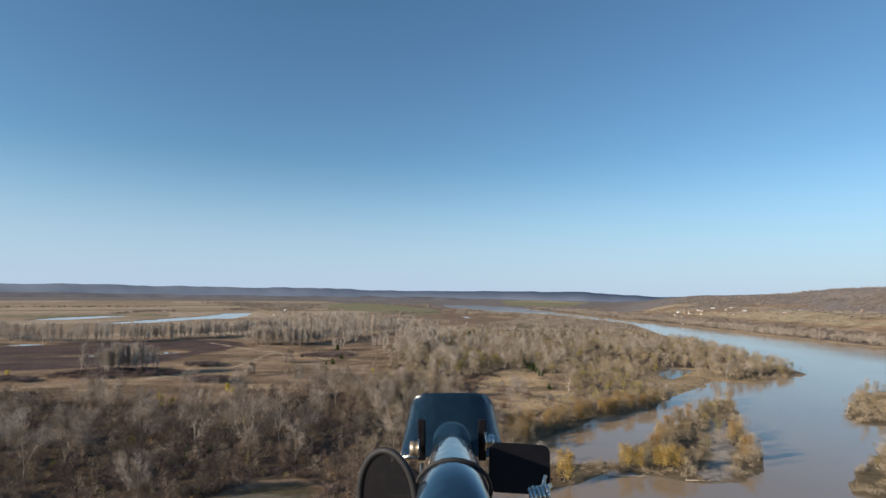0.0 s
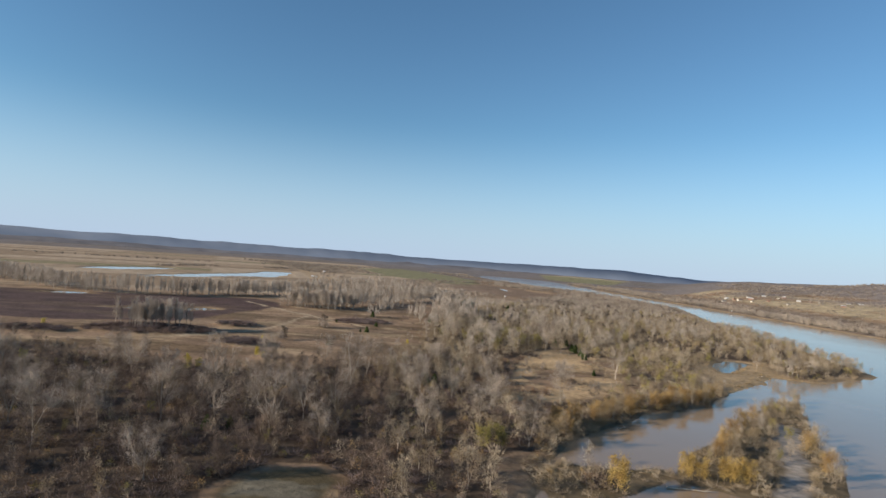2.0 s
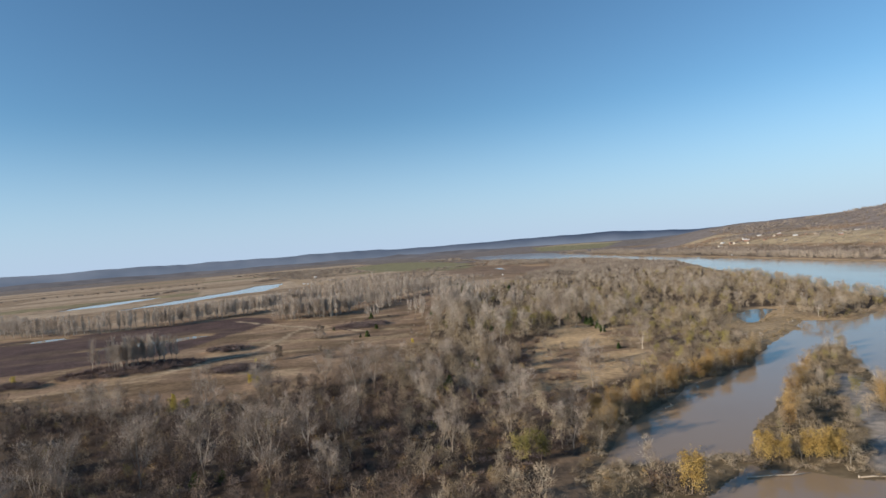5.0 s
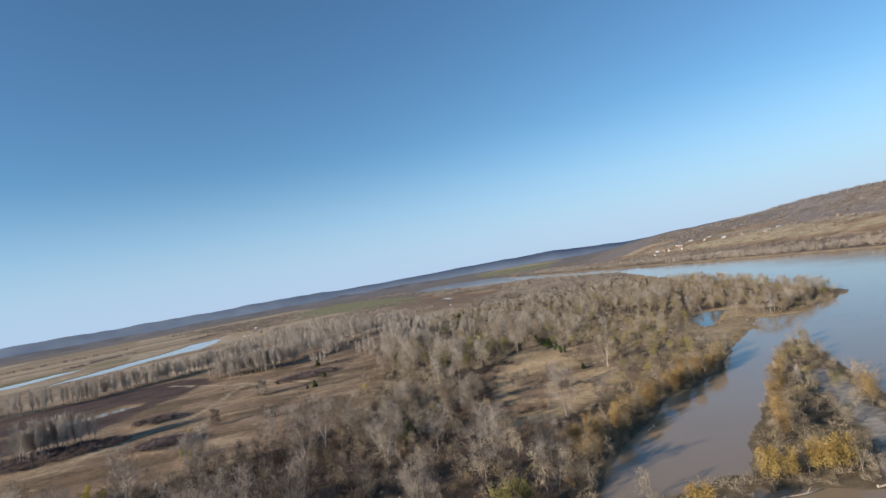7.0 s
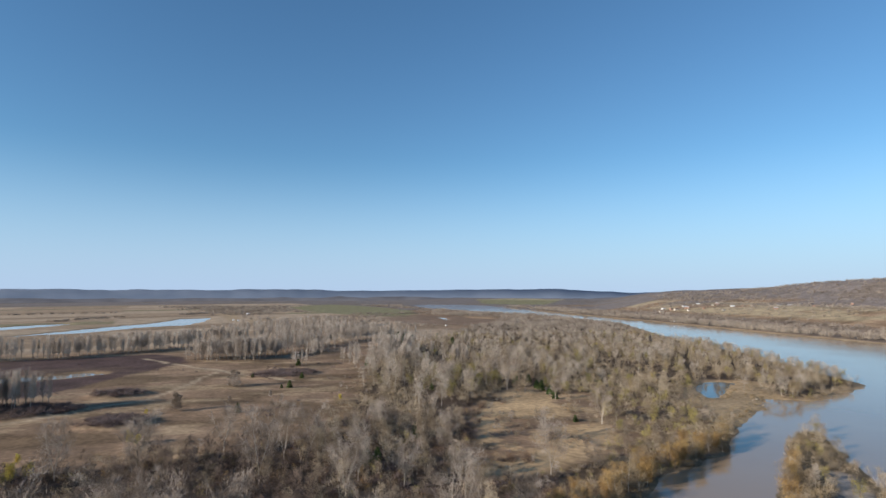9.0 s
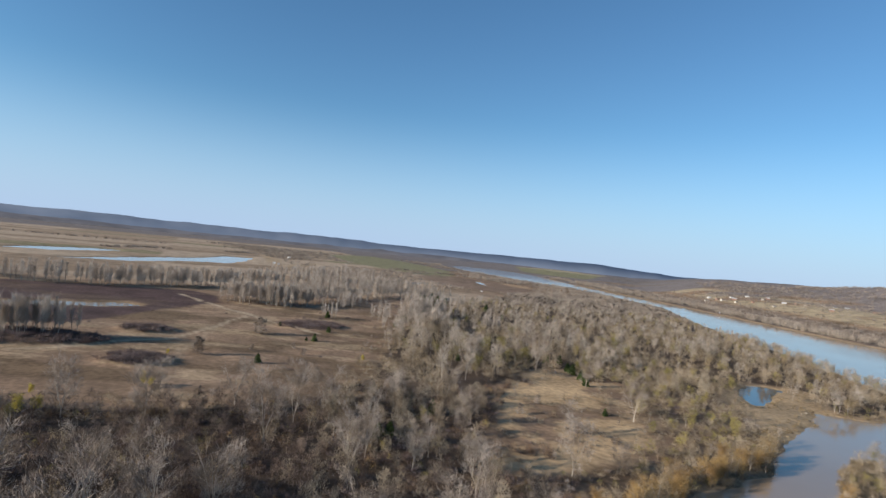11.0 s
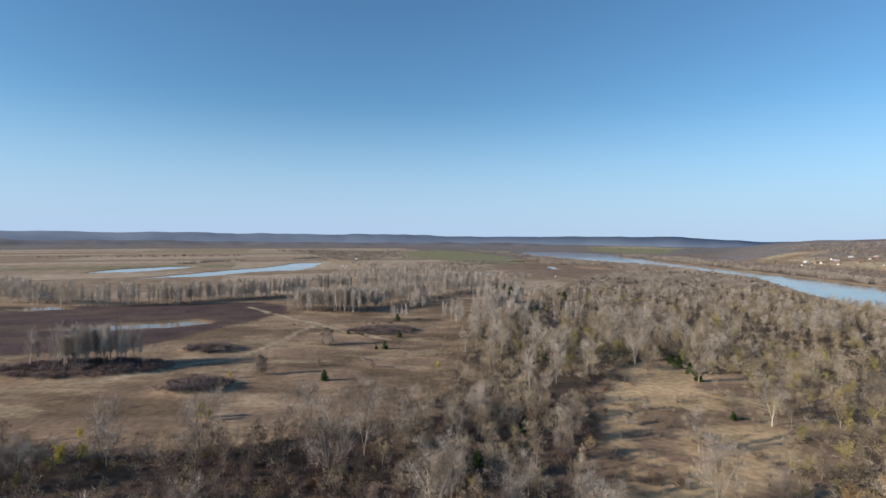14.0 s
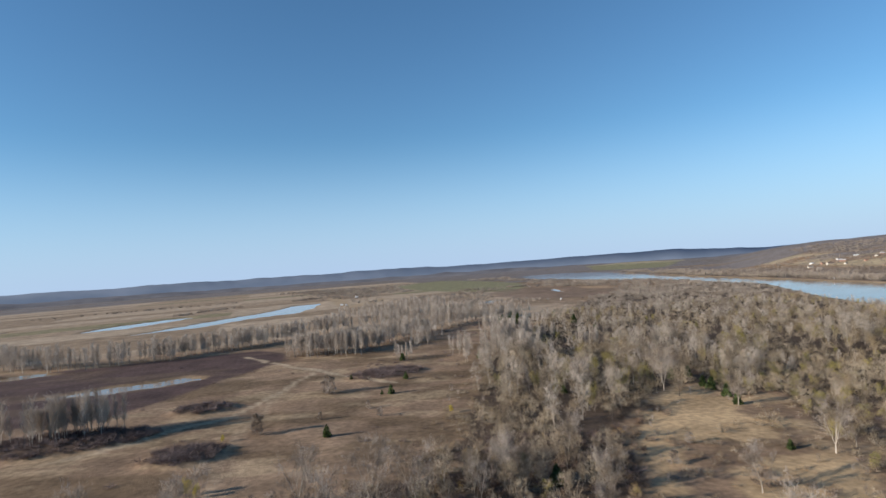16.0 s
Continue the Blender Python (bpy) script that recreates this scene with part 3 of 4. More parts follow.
def cedar(rng, h, w, count=420, size=0.55):
    z = 1 - np.sqrt(rng.random(count))
    a, r = rng.uniform(0, 2 * math.pi, count), rng.uniform(0.55, 1.0, count)
    rad = w / 2 * (1 - z) ** 0.6 * r * (0.85 + 0.25 * np.sin(a * 3 + z * 9)) + 0.05
    p = np.stack([np.cos(a) * rad, np.sin(a) * rad, 0.25 + z * (h - 0.4)], 1)
    return tubes([((0, 0, -0.4), (0, 0, h * 0.9), h * 0.025, 0.02)]), leaves(rng, p, np.full(count, size))


rng = np.random.default_rng(7)
# kind: list of (wood triangles, crown triangles), wood material, crown material
KINDS = {
    "pale": ([bare_tree(rng, 25, 20, 4, 8, 2300, 0.10) for _ in range(6)], BARK_PALE, TWIG_ASH),
    "brown": ([round_tree(rng, 14, 12, 620, 0.20, 0.16) for _ in range(8)], BARK_BROWN, TWIG_DARK),
    "near_brown": ([round_tree(rng, 14, 13, 640, 0.22, 0.12) for _ in range(8)], BARK_PALE, TWIG_BROWN),
    "sapling": ([round_tree(rng, 10, 7.0, 180, 0.22, 0.16) for _ in range(10)], BARK_BROWN, TWIG_BROWN),
    "dark_sapling": ([round_tree(rng, 8.5, 8.5, 270, 0.20, 0.10) for _ in range(10)], BARK_BROWN, TWIG_DARK),
    "near_poplar": ([slim_tree(rng, 22, 8.5, 260, 0.18) for _ in range(6)], BARK_PALE, TWIG_PALE),
    "mid_pale": ([bare_tree(rng, 22, 14, 3, 5, 620, 0.2) for _ in range(6)], BARK_PALE, TWIG_GREY),
    "mid_brown": ([round_tree(rng, 17, 12, 380, 0.28, 0.2) for _ in range(8)], BARK_BROWN, TWIG_BROWN),
    "poplar": ([slim_tree(rng, 20, 7.5, 170, 0.2) for _ in range(8)], BARK_PALE, TWIG_PALE),
    "round_pale": ([round_tree(rng, 20, 12, 400, 0.28, 0.26) for _ in range(10)], BARK_PALE, TWIG_GREY),
    "round_brown": ([round_tree(rng, 16, 12, 380, 0.28, 0.2) for _ in range(10)], BARK_BROWN, TWIG_BROWN),
    "fluff": ([round_tree(rng, 8, 8.0, 420, 0.2, 0.06) for _ in range(4)], BARK_BROWN, TWIG_ASH),
    "grey_bush": ([round_tree(rng, 8, 8.0, 1800, 0.17, 0.05) for _ in range(4)], BARK_BROWN, TWIG_ASH),
    "far_pale": ([bush(rng, 12, 12, 30, 0, 0.8) for _ in range(6)], TWIG_FAR_PALE, TWIG_FAR_PALE),
    "far_brown": ([bush(rng, 11, 12, 30, 0, 0.8) for _ in range(6)], TWIG_FAR, TWIG_FAR),
    "yellow": ([leafy_tree(rng, 14, 9, 3000, 0.23) for _ in range(4)], BARK_BROWN, LEAF_YELLOW),
    "willow": ([leafy_tree(rng, 12, 10, 1700, 0.24) for _ in range(3)], BARK_BROWN, LEAF_OLIVE),
    "lemon": ([leafy_tree(rng, 11, 8, 1300, 0.27) for _ in range(4)], BARK_BROWN, LEAF_LEMON),
    "orange": ([leafy_tree(rng, 14, 10, 2200, 0.23) for _ in range(4)], BARK_BROWN, LEAF_ORANGE),
    "tawny": ([leafy_tree(rng, 15, 11, 900, 0.22, 3, 5) for _ in range(4)], BARK_PALE, LEAF_BROWN),
    "olive": ([leafy_tree(rng, 12, 9, 640, 0.26, 3, 4) for _ in range(4)], BARK_BROWN, LEAF_OLIVE),
    "cedar": ([cedar(rng, 6.4, 5.0) for _ in range(4)], BARK_BROWN, NEEDLE),
    "scrub": ([bush(rng, 4.0, 6.5, 62, 0, 0.17) for _ in range(5)], TWIG_RED, TWIG_RED),
    "thicket": ([bush(rng, 5.0, 7.0, 64, 54, 0.15, 0.26) for _ in range(5)], TWIG_BROWN, LEAF_BROWN),
    "dark_thicket": ([bush(rng, 4.5, 7.0, 90, 90, 0.13, 0.2) for _ in range(6)], TWIG_DARK, LEAF_RUST),
    "olive_bush": ([bush(rng, 4.5, 6.0, 40, 110, 0.14, 0.26) for _ in range(4)], TWIG_BROWN, LEAF_OLIVE),
    "russet_bush": ([bush(rng, 5.0, 6.0, 50, 110, 0.14, 0.26) for _ in range(4)], TWIG_BROWN, LEAF_ORANGE),
    "reed": ([bush(rng, 1.8, 3.0, 30, 0, 0.18) for _ in range(4)], LEAF_BROWN, LEAF_BROWN),
}


def settle(pts):
    """Points of the plan that stand on dry land, with the ground's height."""
    pts = np.asarray(pts, float).reshape(-1, 2)
    d = wet(pts[:, 0], pts[:, 1])
    keep = d < -0.8
    pts = pts[keep]
    return np.column_stack([*chart(pts[:, 0], pts[:, 1]), lie(pts[:, 0], pts[:, 1], d[keep])])


def strew(box, per, seed, chance):
    """Points over a box of the plan, one for each `per` square metres, kept by the chance that the plan gives."""
    g = np.random.default_rng(seed)
    x0, y0, x1, y1 = box
    n = int((x1 - x0) * (y1 - y0) / per)
    p = np.column_stack([g.uniform(x0, x1, n), g.uniform(y0, y1, n)])
    return p[g.random(n) < chance(p[:, 0], p[:, 1])]


def band(line, wide, count, seed):
    g = np.random.default_rng(seed)
    pts = np.array(line, float)
    seg = np.hypot(*np.diff(pts, axis=0).T)
    s = g.uniform(0, seg.sum(), count)
    k = np.minimum(np.searchsorted(np.cumsum(seg), s), len(seg) - 1)
    f = (s - np.concatenate([[0], np.cumsum(seg)])[k]) / seg[k]
    return pts[k] + (pts[k + 1] - pts[k]) * f[:, None] + g.normal(0, wide / 2, (count, 2))


HEAPS = {}


def heap(name, kind, pts, seed, low=0.75, high=1.25):
    """Adds plants of a kind to one joined growth."""
    shapes, wood, crown = KINDS[kind]
    p = settle(pts)
    g = np.random.default_rng(seed)
    which, yaw, size = g.integers(0, len(shapes), len(p)), g.uniform(0, 2 * math.pi, len(p)), g.uniform(low, high, len(p))
    for k, (a, b) in enumerate(shapes):
        m = which == k
        for tri, mat in ((a, wood), (b, crown)):
            if not m.any() or not len(tri):
                continue
            c, s = np.cos(yaw[m])[:, None, None], np.sin(yaw[m])[:, None, None]
            z = size[m][:, None, None]
            v = np.stack([(tri[None, :, :, 0] * c - tri[None, :, :, 1] * s) * z, (tri[None, :, :, 0] * s + tri[None, :, :, 1] * c) * z, tri[None, :, :, 2] * z], -1)
            v += p[m][:, None, None, :]
            HEAPS.setdefault(name, []).append((v.reshape(-1, 3).astype(np.float32), mat))


def raise_heaps(labels):
    for name, bits in HEAPS.items():
        mats = list(dict.fromkeys(m for _, m in bits))
        co = np.concatenate([v for v, _ in bits])
        slots = np.concatenate([np.full(len(v) // 3, mats.index(m)) for v, m in bits])
        me = raw_mesh(name, co, np.arange(len(co)).reshape(-1, 3), mats, slots)
        tagged(new(name, me), *labels[name], kind="stuff")


STANDING = {}


def stand(kind, name, label, category, group, x, y, size=1.0, shape=None, seed=0):
    """A single tree: an Empty at its foot with the trunk and the crown under it; alike trees share their meshes."""
    shapes, wood, crown = KINDS[kind]
    k = (seed if shape is None else shape) % len(shapes)
    p = settle([(x, y)])
    z = p[0][2] if len(p) else -1.0
    m = Matrix.LocRotScale((*map(float, chart(x, y)), z), Euler((0, 0, (seed * 2.399) % 6.283)), (size, size, size))
    key = (kind, k, name, label)
    if key in STANDING:
        ob = copy_thing(STANDING[key], m)
        ob.scale = (size, size, size)
        return ob
    ob = new(name)
    ob.empty_display_size = 0.5
    tagged(ob, label, category, group)
    for part_name, tri, mat in zip(("trunk", "crown"), shapes[k], (wood, crown)):
        if len(tri):
            bit = new(part_name, raw_mesh(part_name, tri.reshape(-1, 3), np.arange(len(tri) * 3).reshape(-1, 3), [mat]))
            bit.parent = ob
    ob.matrix_basis = m
    STANDING[key] = ob
    return ob



# the woods between the creek and the meadow, and along the near bank
BOX = (-330, 140, 110, 420)
g = np.random.default_rng(12)
TALL = [(-71, 237, 1.0), (-46, 229, 1.0), (-36, 253, 0.85), (-22, 262, 0.8), (-92, 237, 0.85), (-62, 270, 0.8), (18, 294, 0.75), (51, 253, 0.8), (43, 299, 0.7), (-162, 328, 0.75), (-154, 326, 0.7),
        (-77, 346, 0.85), (-19, 320, 0.95), (-42, 364, 0.8), (-15, 378, 0.7), (3, 358, 0.75), (-24, 220, 0.6), (-118, 208, 0.9), (-138, 226, 0.85), (-160, 214, 0.9), (-176, 240, 0.85), (-150, 250, 0.75)]
for n, (x, y, s) in enumerate(TALL):
    stand("pale", "bare_tree", "tall leafless tree with pale grey bark in the bottomland wood", "tree", "tall bare trees of the wood", x, y, 1.22 * s, None, n)
for n, (x, y) in enumerate(strew(BOX, 1450, 11, wooded)):
    if wet(np.array([x]), np.array([y]))[0] < -3 and min(math.hypot(x - a, y - b) for a, b, _ in TALL) > 14:
        stand("pale", "bare_tree", "tall leafless tree with pale grey bark in the bottomland wood", "tree", "tall bare trees of the wood", x, y, g.uniform(0.65, 1.0), None, n)
for n, (x, y) in enumerate(strew((-200, 160, 80, 380), 400, 13, wooded)):
    if wet(np.array([x]), np.array([y]))[0] > -3:
        continue
    r = g.random()
    if r < 0.72:
        stand("brown" if x < 5 else "near_brown", "bare_tree", "leafless brown-twigged tree in the bottomland wood", "tree", "brown bare trees of the wood", x, y, g.uniform(0.75, 1.2), None, n)
    elif r < 0.92:
        stand("tawny", "oak_tree", "tree still holding tawny brown autumn leaves", "tree", "oaks of the wood", x, y, g.uniform(0.45, 0.75), None, n)
    else:
        stand("olive", "small_tree", "small tree with the last olive-yellow leaves", "tree", "small trees of the wood", x, y, g.uniform(0.4, 0.6), None, n)
young = strew(BOX, 64, 14, wooded)
heap("near_woods", "dark_sapling", young[young[:, 0] < 5], 15, 0.7, 1.4)
heap("near_woods", "sapling", young[young[:, 0] >= 5][::2], 15, 0.6, 1.2)
heap("near_woods", "near_brown", young[(young[:, 0] >= 5) & (young[:, 1] > 330)][1::5], 15, 0.6, 1.0)
heap("near_woods", "sapling", strew(BOX, 260, 24, wooded), 25, 0.6, 1.0)
heap("undergrowth", "dark_thicket", strew(BOX, 105, 16, wooded), 17, 0.5, 1.1)
heap("undergrowth", "scrub", strew(BOX, 85, 18, wooded), 19, 0.6, 1.2)
heap("undergrowth", "russet_bush", strew(BOX, 280, 20, wooded), 21, 0.5, 0.9)
heap("undergrowth", "olive_bush", strew(BOX, 420, 22, wooded), 23, 0.4, 0.8)

# the same wood goes on under the flight
under = strew((-210, -60, 60, 140), 600, 400, wooded)
heap("near_woods", "round_brown", under[::2], 401, 0.6, 1.0)
heap("near_woods", "round_pale", under[1::2], 402, 0.6, 1.0)
heap("undergrowth", "dark_thicket", strew((-210, -60, 60, 140), 500, 403, wooded), 404, 0.5, 1.1)

# the main wood, from the clearing to the river
box = (20, 225, 640, 1000)
away_from = lambda x, y: wooded(x, y) * (x > 110 - 1e3 * (y > 425))
cut = lambda pts, k, seed: pts[np.random.default_rng(seed).random(len(pts)) < k]
main = strew(box, 205, 31, lambda x, y: away_from(x, y) * (0.25 + 0.75 * step(rough(x, y, 48, 77), 0.36, 0.46)))
heap("river_woods", "sapling", strew(box, 800, 30, away_from), 29, 0.7, 1.3)
c = rough(main[:, 0], main[:, 1], 75, 320) + 0.8 * np.random.default_rng(32).random(len(main))
c = np.argsort(np.argsort(c)) / len(c)
bankside = inside(main[:, 0], main[:, 1], RIVER) > np.where(main[:, 1] > 430, -120, -45)
for n, (kind, lo, hi, low, high) in enumerate([("mid_pale", 0, 0.17, 0.95, 1.35), ("round_pale", 0.17, 0.35, 0.9, 1.3), ("round_brown", 0.35, 0.69, 0.85, 1.35), ("mid_brown", 0.69, 0.79, 0.8, 1.2), ("tawny", 0.79, 0.89, 0.75, 1.15), ("olive", 0.89, 1.01, 0.8, 1.25)]):
    tall = (c >= lo) & (c < hi) & ~bankside
    heap("river_woods", kind, main[tall & (main[:, 1] < 640)], 300 + n, low, high)
    heap("river_woods", kind, main[tall & (main[:, 1] >= 640)], 310 + n, 0.68 * low, 0.68 * high)
heap("river_woods", "mid_brown", main[(c < 0.4) & bankside], 36, 0.45, 0.75)
heap("river_woods", "round_pale", main[(c >= 0.8) & bankside], 35, 0.4, 0.65)
heap("river_woods", "olive", main[(c >= 0.4) & (c < 0.55) & bankside], 37, 0.5, 0.9)
heap("river_woods", "tawny", main[(c >= 0.55) & (c < 0.8) & bankside], 38, 0.5, 0.9)
heap("undergrowth", "thicket", strew(box, 300, 39, away_from), 40, 0.6, 1.2)
heap("undergrowth", "thicket", strew((20, 400, 330, 640), 150, 345, away_from), 346, 0.9, 1.5)
heap("river_woods", "sapling", strew((20, 400, 330, 640), 230, 347, away_from), 348, 0.6, 1.1)
hem = lambda x, y: (inside(x, y, MARSH) < 0) * (inside(x, y, RIVER) < 0) * (inside(x, y, RIVER) > -75) * (inside(x, y, CLEARING) < -3)
heap("undergrowth", "olive_bush", strew((95, 235, 420, 470), 230, 41, hem), 42, 0.4, 0.9)
heap("undergrowth", "thicket", strew((95, 235, 420, 470), 130, 47, hem), 48, 0.4, 0.9)
heap("undergrowth", "scrub", strew((95, 235, 420, 470), 300, 49, hem), 50, 0.4, 0.8)
heap("undergrowth", "thicket", strew((80, 295, 250, 490), 55, 51, lambda x, y: (inside(x, y, CLEARING) > 0) * (rough(x, y, 24, 66) < 0.47)), 52, 0.3, 0.65)
# brush in the clearing
for n, (line, wide_, count) in enumerate([([(138, 446), (105, 390), (83, 360)], 14, 46), ([(137, 357), (142, 339)], 9, 14), ([(107, 320), (81, 318)], 10, 18), ([(198, 373), (178, 327), (179, 303)], 22, 46), ([(211, 350), (235, 372)], 18, 26)]):
    heap("undergrowth", ("dark_thicket", "thicket")[n > 2], band(line, wide_, count, 420 + n), 430 + n, 0.4, 0.95)
# beyond, to the bend
wide = (40, 1000, 1050, 2100)
far = strew(wide, 330, 43, lambda x, y: wooded(x, y) * (inside(x, y, RIVER) < -20 - 50 * (y > 1150)))
far = np.concatenate([far, strew((480, 1150, 950, 2150), 420, 48, lambda x, y: (inside(x, y, RIVER) < -15) * (np.hypot((x - 380) / 190, (y - 1600) / 330) > 0.95) * (np.hypot(x - 560, (y - 1690) * 0.5) > 50))])
c = np.random.default_rng(44).random(len(far))
heap("river_woods", "far_pale", far[c < 0.62], 45, 0.6, 1.05)
heap("river_woods", "far_brown", far[c >= 0.62], 46, 0.55, 0.95)

# rows and stands of pale poplars over the meadow
ROWS = [([(-760, 1000), (-652, 915), (-452, 782), (-360, 775)], 22, 95), ([(-345, 785), (-313, 815), (-255, 860), (-185, 905), (-133, 1010)], 26, 110),
        ([(-142, 745), (-85, 735), (-56, 770)], 22, 60), ([(-56, 775), (-7, 858), (55, 935), (150, 1000)], 30, 75), ([(-160, 1170), (-67, 1190), (34, 1363)], 60, 90),
        ([(-100, 1000), (10, 1040), (110, 1100)], 40, 60), ([(60, 640), (95, 690), (120, 760)], 26, 50), ([(84, 590), (100, 612), (112, 640)], 14, 16)]
for n, (line, wide_, count) in enumerate(ROWS):
    heap("poplar_rows", "poplar", band(line, wide_, int(count * 2.1), 50 + n), 60 + n, 0.85, 1.3)
    heap("undergrowth", "scrub", band(line, wide_ * 1.2, count // 3, 70 + n), 80 + n, 0.5, 1.0)
g = np.random.default_rng(90)
for n, (x, y) in enumerate(band([(-230, 464), (-210, 472), (-190, 481)], 12, 46, 91)):
    stand("near_poplar", "poplar_tree", "slim leafless pale-barked poplar on the scrubby mound", "tree", "poplars on the mound", x, y, g.uniform(0.7, 1.1), None, n)
heap("undergrowth", "scrub", strew((-340, 400, 60, 650), 11, 92, lambda x, y: step(mound(x, y), 0.5, 1.2)), 93, 0.65, 1.15)
heap("undergrowth", "scrub", strew((-330, 380, 50, 720), 1500, 94, lambda x, y: 1.0 * (rough(x, y, 40, 57) > 0.52)), 95, 0.3, 0.8)
heap("undergrowth", "scrub", strew((-60, 640, 160, 1000), 130, 96, lambda x, y: step(rough(x, y, 60, 98), 0.4, 0.6)), 97, 0.4, 0.9)

heap("undergrowth", "fluff", strew((70, 296, 250, 490), 330, 206, lambda x, y: 1.0 * (inside(x, y, CLEARING) > 2)), 207, 0.2, 0.5)
heap("undergrowth", "fluff", strew((95, 235, 345, 440), 520, 208, lambda x, y: (inside(x, y, MARSH) < -2) * (inside(x, y, RIVER) < -14) * (inside(x, y, RIVER) > -75) * (inside(x, y, CLEARING) < -3)), 209, 0.4, 0.9)
grove = lambda x, y: (inside(x, y, CLEARING) < -1) * (inside(x, y, RIVER) < -12) * (inside(x, y, MARSH) < 2) * (x - 0.1 * y > 105) * (0.35 + 0.65 * (rough(x, y, 26, 330) > 0.47))
heap("river_woods", "sapling", strew((110, 275, 345, 500), 190, 331, grove), 332, 0.4, 0.8)
heap("river_woods", "round_brown", strew((110, 275, 345, 500), 300, 333, grove), 334, 0.4, 0.75)
heap("river_woods", "olive", strew((150, 300, 345, 500), 330, 335, grove), 336, 0.5, 0.85)
heap("undergrowth", "olive_bush", strew((140, 290, 330, 500), 150, 337, grove), 338, 0.5, 1.1)
edge = lambda x, y: np.clip(1.2 - along(x, y, MEADOW_LINE) / 22, 0, 1) * (rough(x, y, 30, 340) > 0.44)
heap("undergrowth", "thicket", strew((-330, 330, 60, 600), 60, 341, edge), 342, 0.35, 0.8)
heap("undergrowth", "fluff", strew((-330, 330, 60, 600), 130, 343, edge), 344, 0.3, 0.75)
# loose clumps between the rows and the wood
g = np.random.default_rng(210)
for n in range(26):
    x, y = g.uniform(-20, 190), g.uniform(620, 1150)
    heap("poplar_rows", "poplar", band([(x - 9, y), (x + 9, y + 8)], 10, int(g.integers(4, 13)), 211 + n), 240 + n, 0.45, 0.95)
for n in range(12):
    x, y = g.uniform(110, 240), g.uniform(760, 1010)
    stand("cedar", "cedar_tree", "dark green cedar among bare poplars", "tree", "cedars among the poplars", x, y, g.uniform(1.1, 1.9), None, n)
# single cedars in the meadow and the clearing
for n, (x, y, s) in enumerate([(-49, 448, 1.0), (-19, 533, 1.0), (-10, 577, 0.9), (-17, 660, 1.2), (61, 366, 1.25), (101, 493, 0.9), (182, 508, 1.3), (195, 511, 1.2), (190, 475, 1.35), (189, 458, 1.2), (185, 442, 1.1), (190, 484, 1.1),
                               (164, 376, 0.7), (-72, 232, 1.0), (-64, 236, 0.8), (30, 330, 1.2), (36, 336, 1.0), (-26, 534, 0.5), (-58, 590, 0.6), (60, 640, 1.1), (75, 700, 1.3), (90, 712, 1.2), (52, 388, 0.8)]):
    stand("cedar", "cedar_tree", "small dark green cone-shaped cedar casting a long shadow on dry grass", "tree", "cedars in the grass", x, y, s, None, n)
# single bare trees in the open
for n, (x, y, s) in enumerate([(177, 369, 0.95), (128, 342, 0.72), (79, 352, 0.75), (77, 400, 0.75), (110, 483, 0.95), (117, 503, 0.9), (162, 479, 1.1), (184, 440, 0.8), (150, 497, 1.0), (171, 500, 1.0), (131, 301, 0.5), (70, 336, 0.6)]):
    stand("pale", "bare_tree", "lone leafless tree with pale grey limbs in dry grass", "tree", "lone bare trees", x, y, s, None, n)
for n, (x, y, s) in enumerate([(-68, 545, 1.7), (-92, 460, 1.5), (-72, 549, 1.2), (-60, 482, 0.6), (-22, 480, 0.7), (-32, 500, 0.6), (130, 392, 0.7), (112, 372, 0.8)]):
    stand("grey_bush", "bare_bush", "tall leafless grey bush standing alone in dry grass", "bush", "grey bushes in the grass", x, y, s, None, n)
# yellow trees along the wood's edge
for n, (x, y, s) in enumerate([(-94, 384, 0.75), (-89, 381, 0.55), (-121, 333, 0.8), (-117, 338, 0.7), (-122, 315, 0.6), (23, 474, 0.5), (-281, 454, 0.7), (-208, 331, 0.75), (-132, 359, 0.5), (-108, 452, 0.4), (-165, 210, 0.45)]):
    stand("lemon", "yellow_tree", "small tree with bright lemon-yellow autumn leaves at the wood's edge", "tree", "yellow trees", x, y, s, None, n)

for n, (x, y, s) in enumerate([(46, 222, 1.05), (54, 223, 0.95)]):
    stand("willow", "willow_tree", "bushy tree with olive-yellow autumn leaves by the mud flat", "tree", "willows by the mud flat", x, y, s, None, n)

# trees on the near bank: russet and tawny, leaning over the water
g = np.random.default_rng(101)
bank = band([(80, 236), (104, 258), (155, 292), (212, 322), (250, 350), (284, 376)], 8, 125, 102)
for n, (x, y) in enumerate(bank):
    if wet(np.array([x]), np.array([y]))[0] > -1.5:
        continue
    kind, name, label = [("tawny", "bank_tree", "riverbank tree with sparse tawny leaves"), ("orange", "russet_tree", "riverbank tree with russet orange leaves"), ("mid_brown", "bare_tree", "leafless brown riverbank tree")][(0, 1, 0, 1, 2, 0, 1)[n % 7]]
    stand(kind, name, label, "tree", "trees on the bank", x, y, g.uniform(0.5, 0.85) * (0.7 if x > 240 else 1), None, n)
heap("undergrowth", "thicket", band([(80, 240), (155, 298), (250, 358)], 18, 110, 103), 104, 0.5, 1.0)
heap("undergrowth", "reed", strew((200, 330, 420, 470), 22, 105, lambda x, y: step(wet(x, y), -22, -4)), 106, 0.6, 1.1)
heap("undergrowth", "thicket", strew((60, 190, 350, 425), 16, 351, lambda x, y: (inside(x, y, MARSH) < -2) * (inside(x, y, RIVER) < 4) * (wet(x, y) > -9)), 352, 0.4, 0.85)
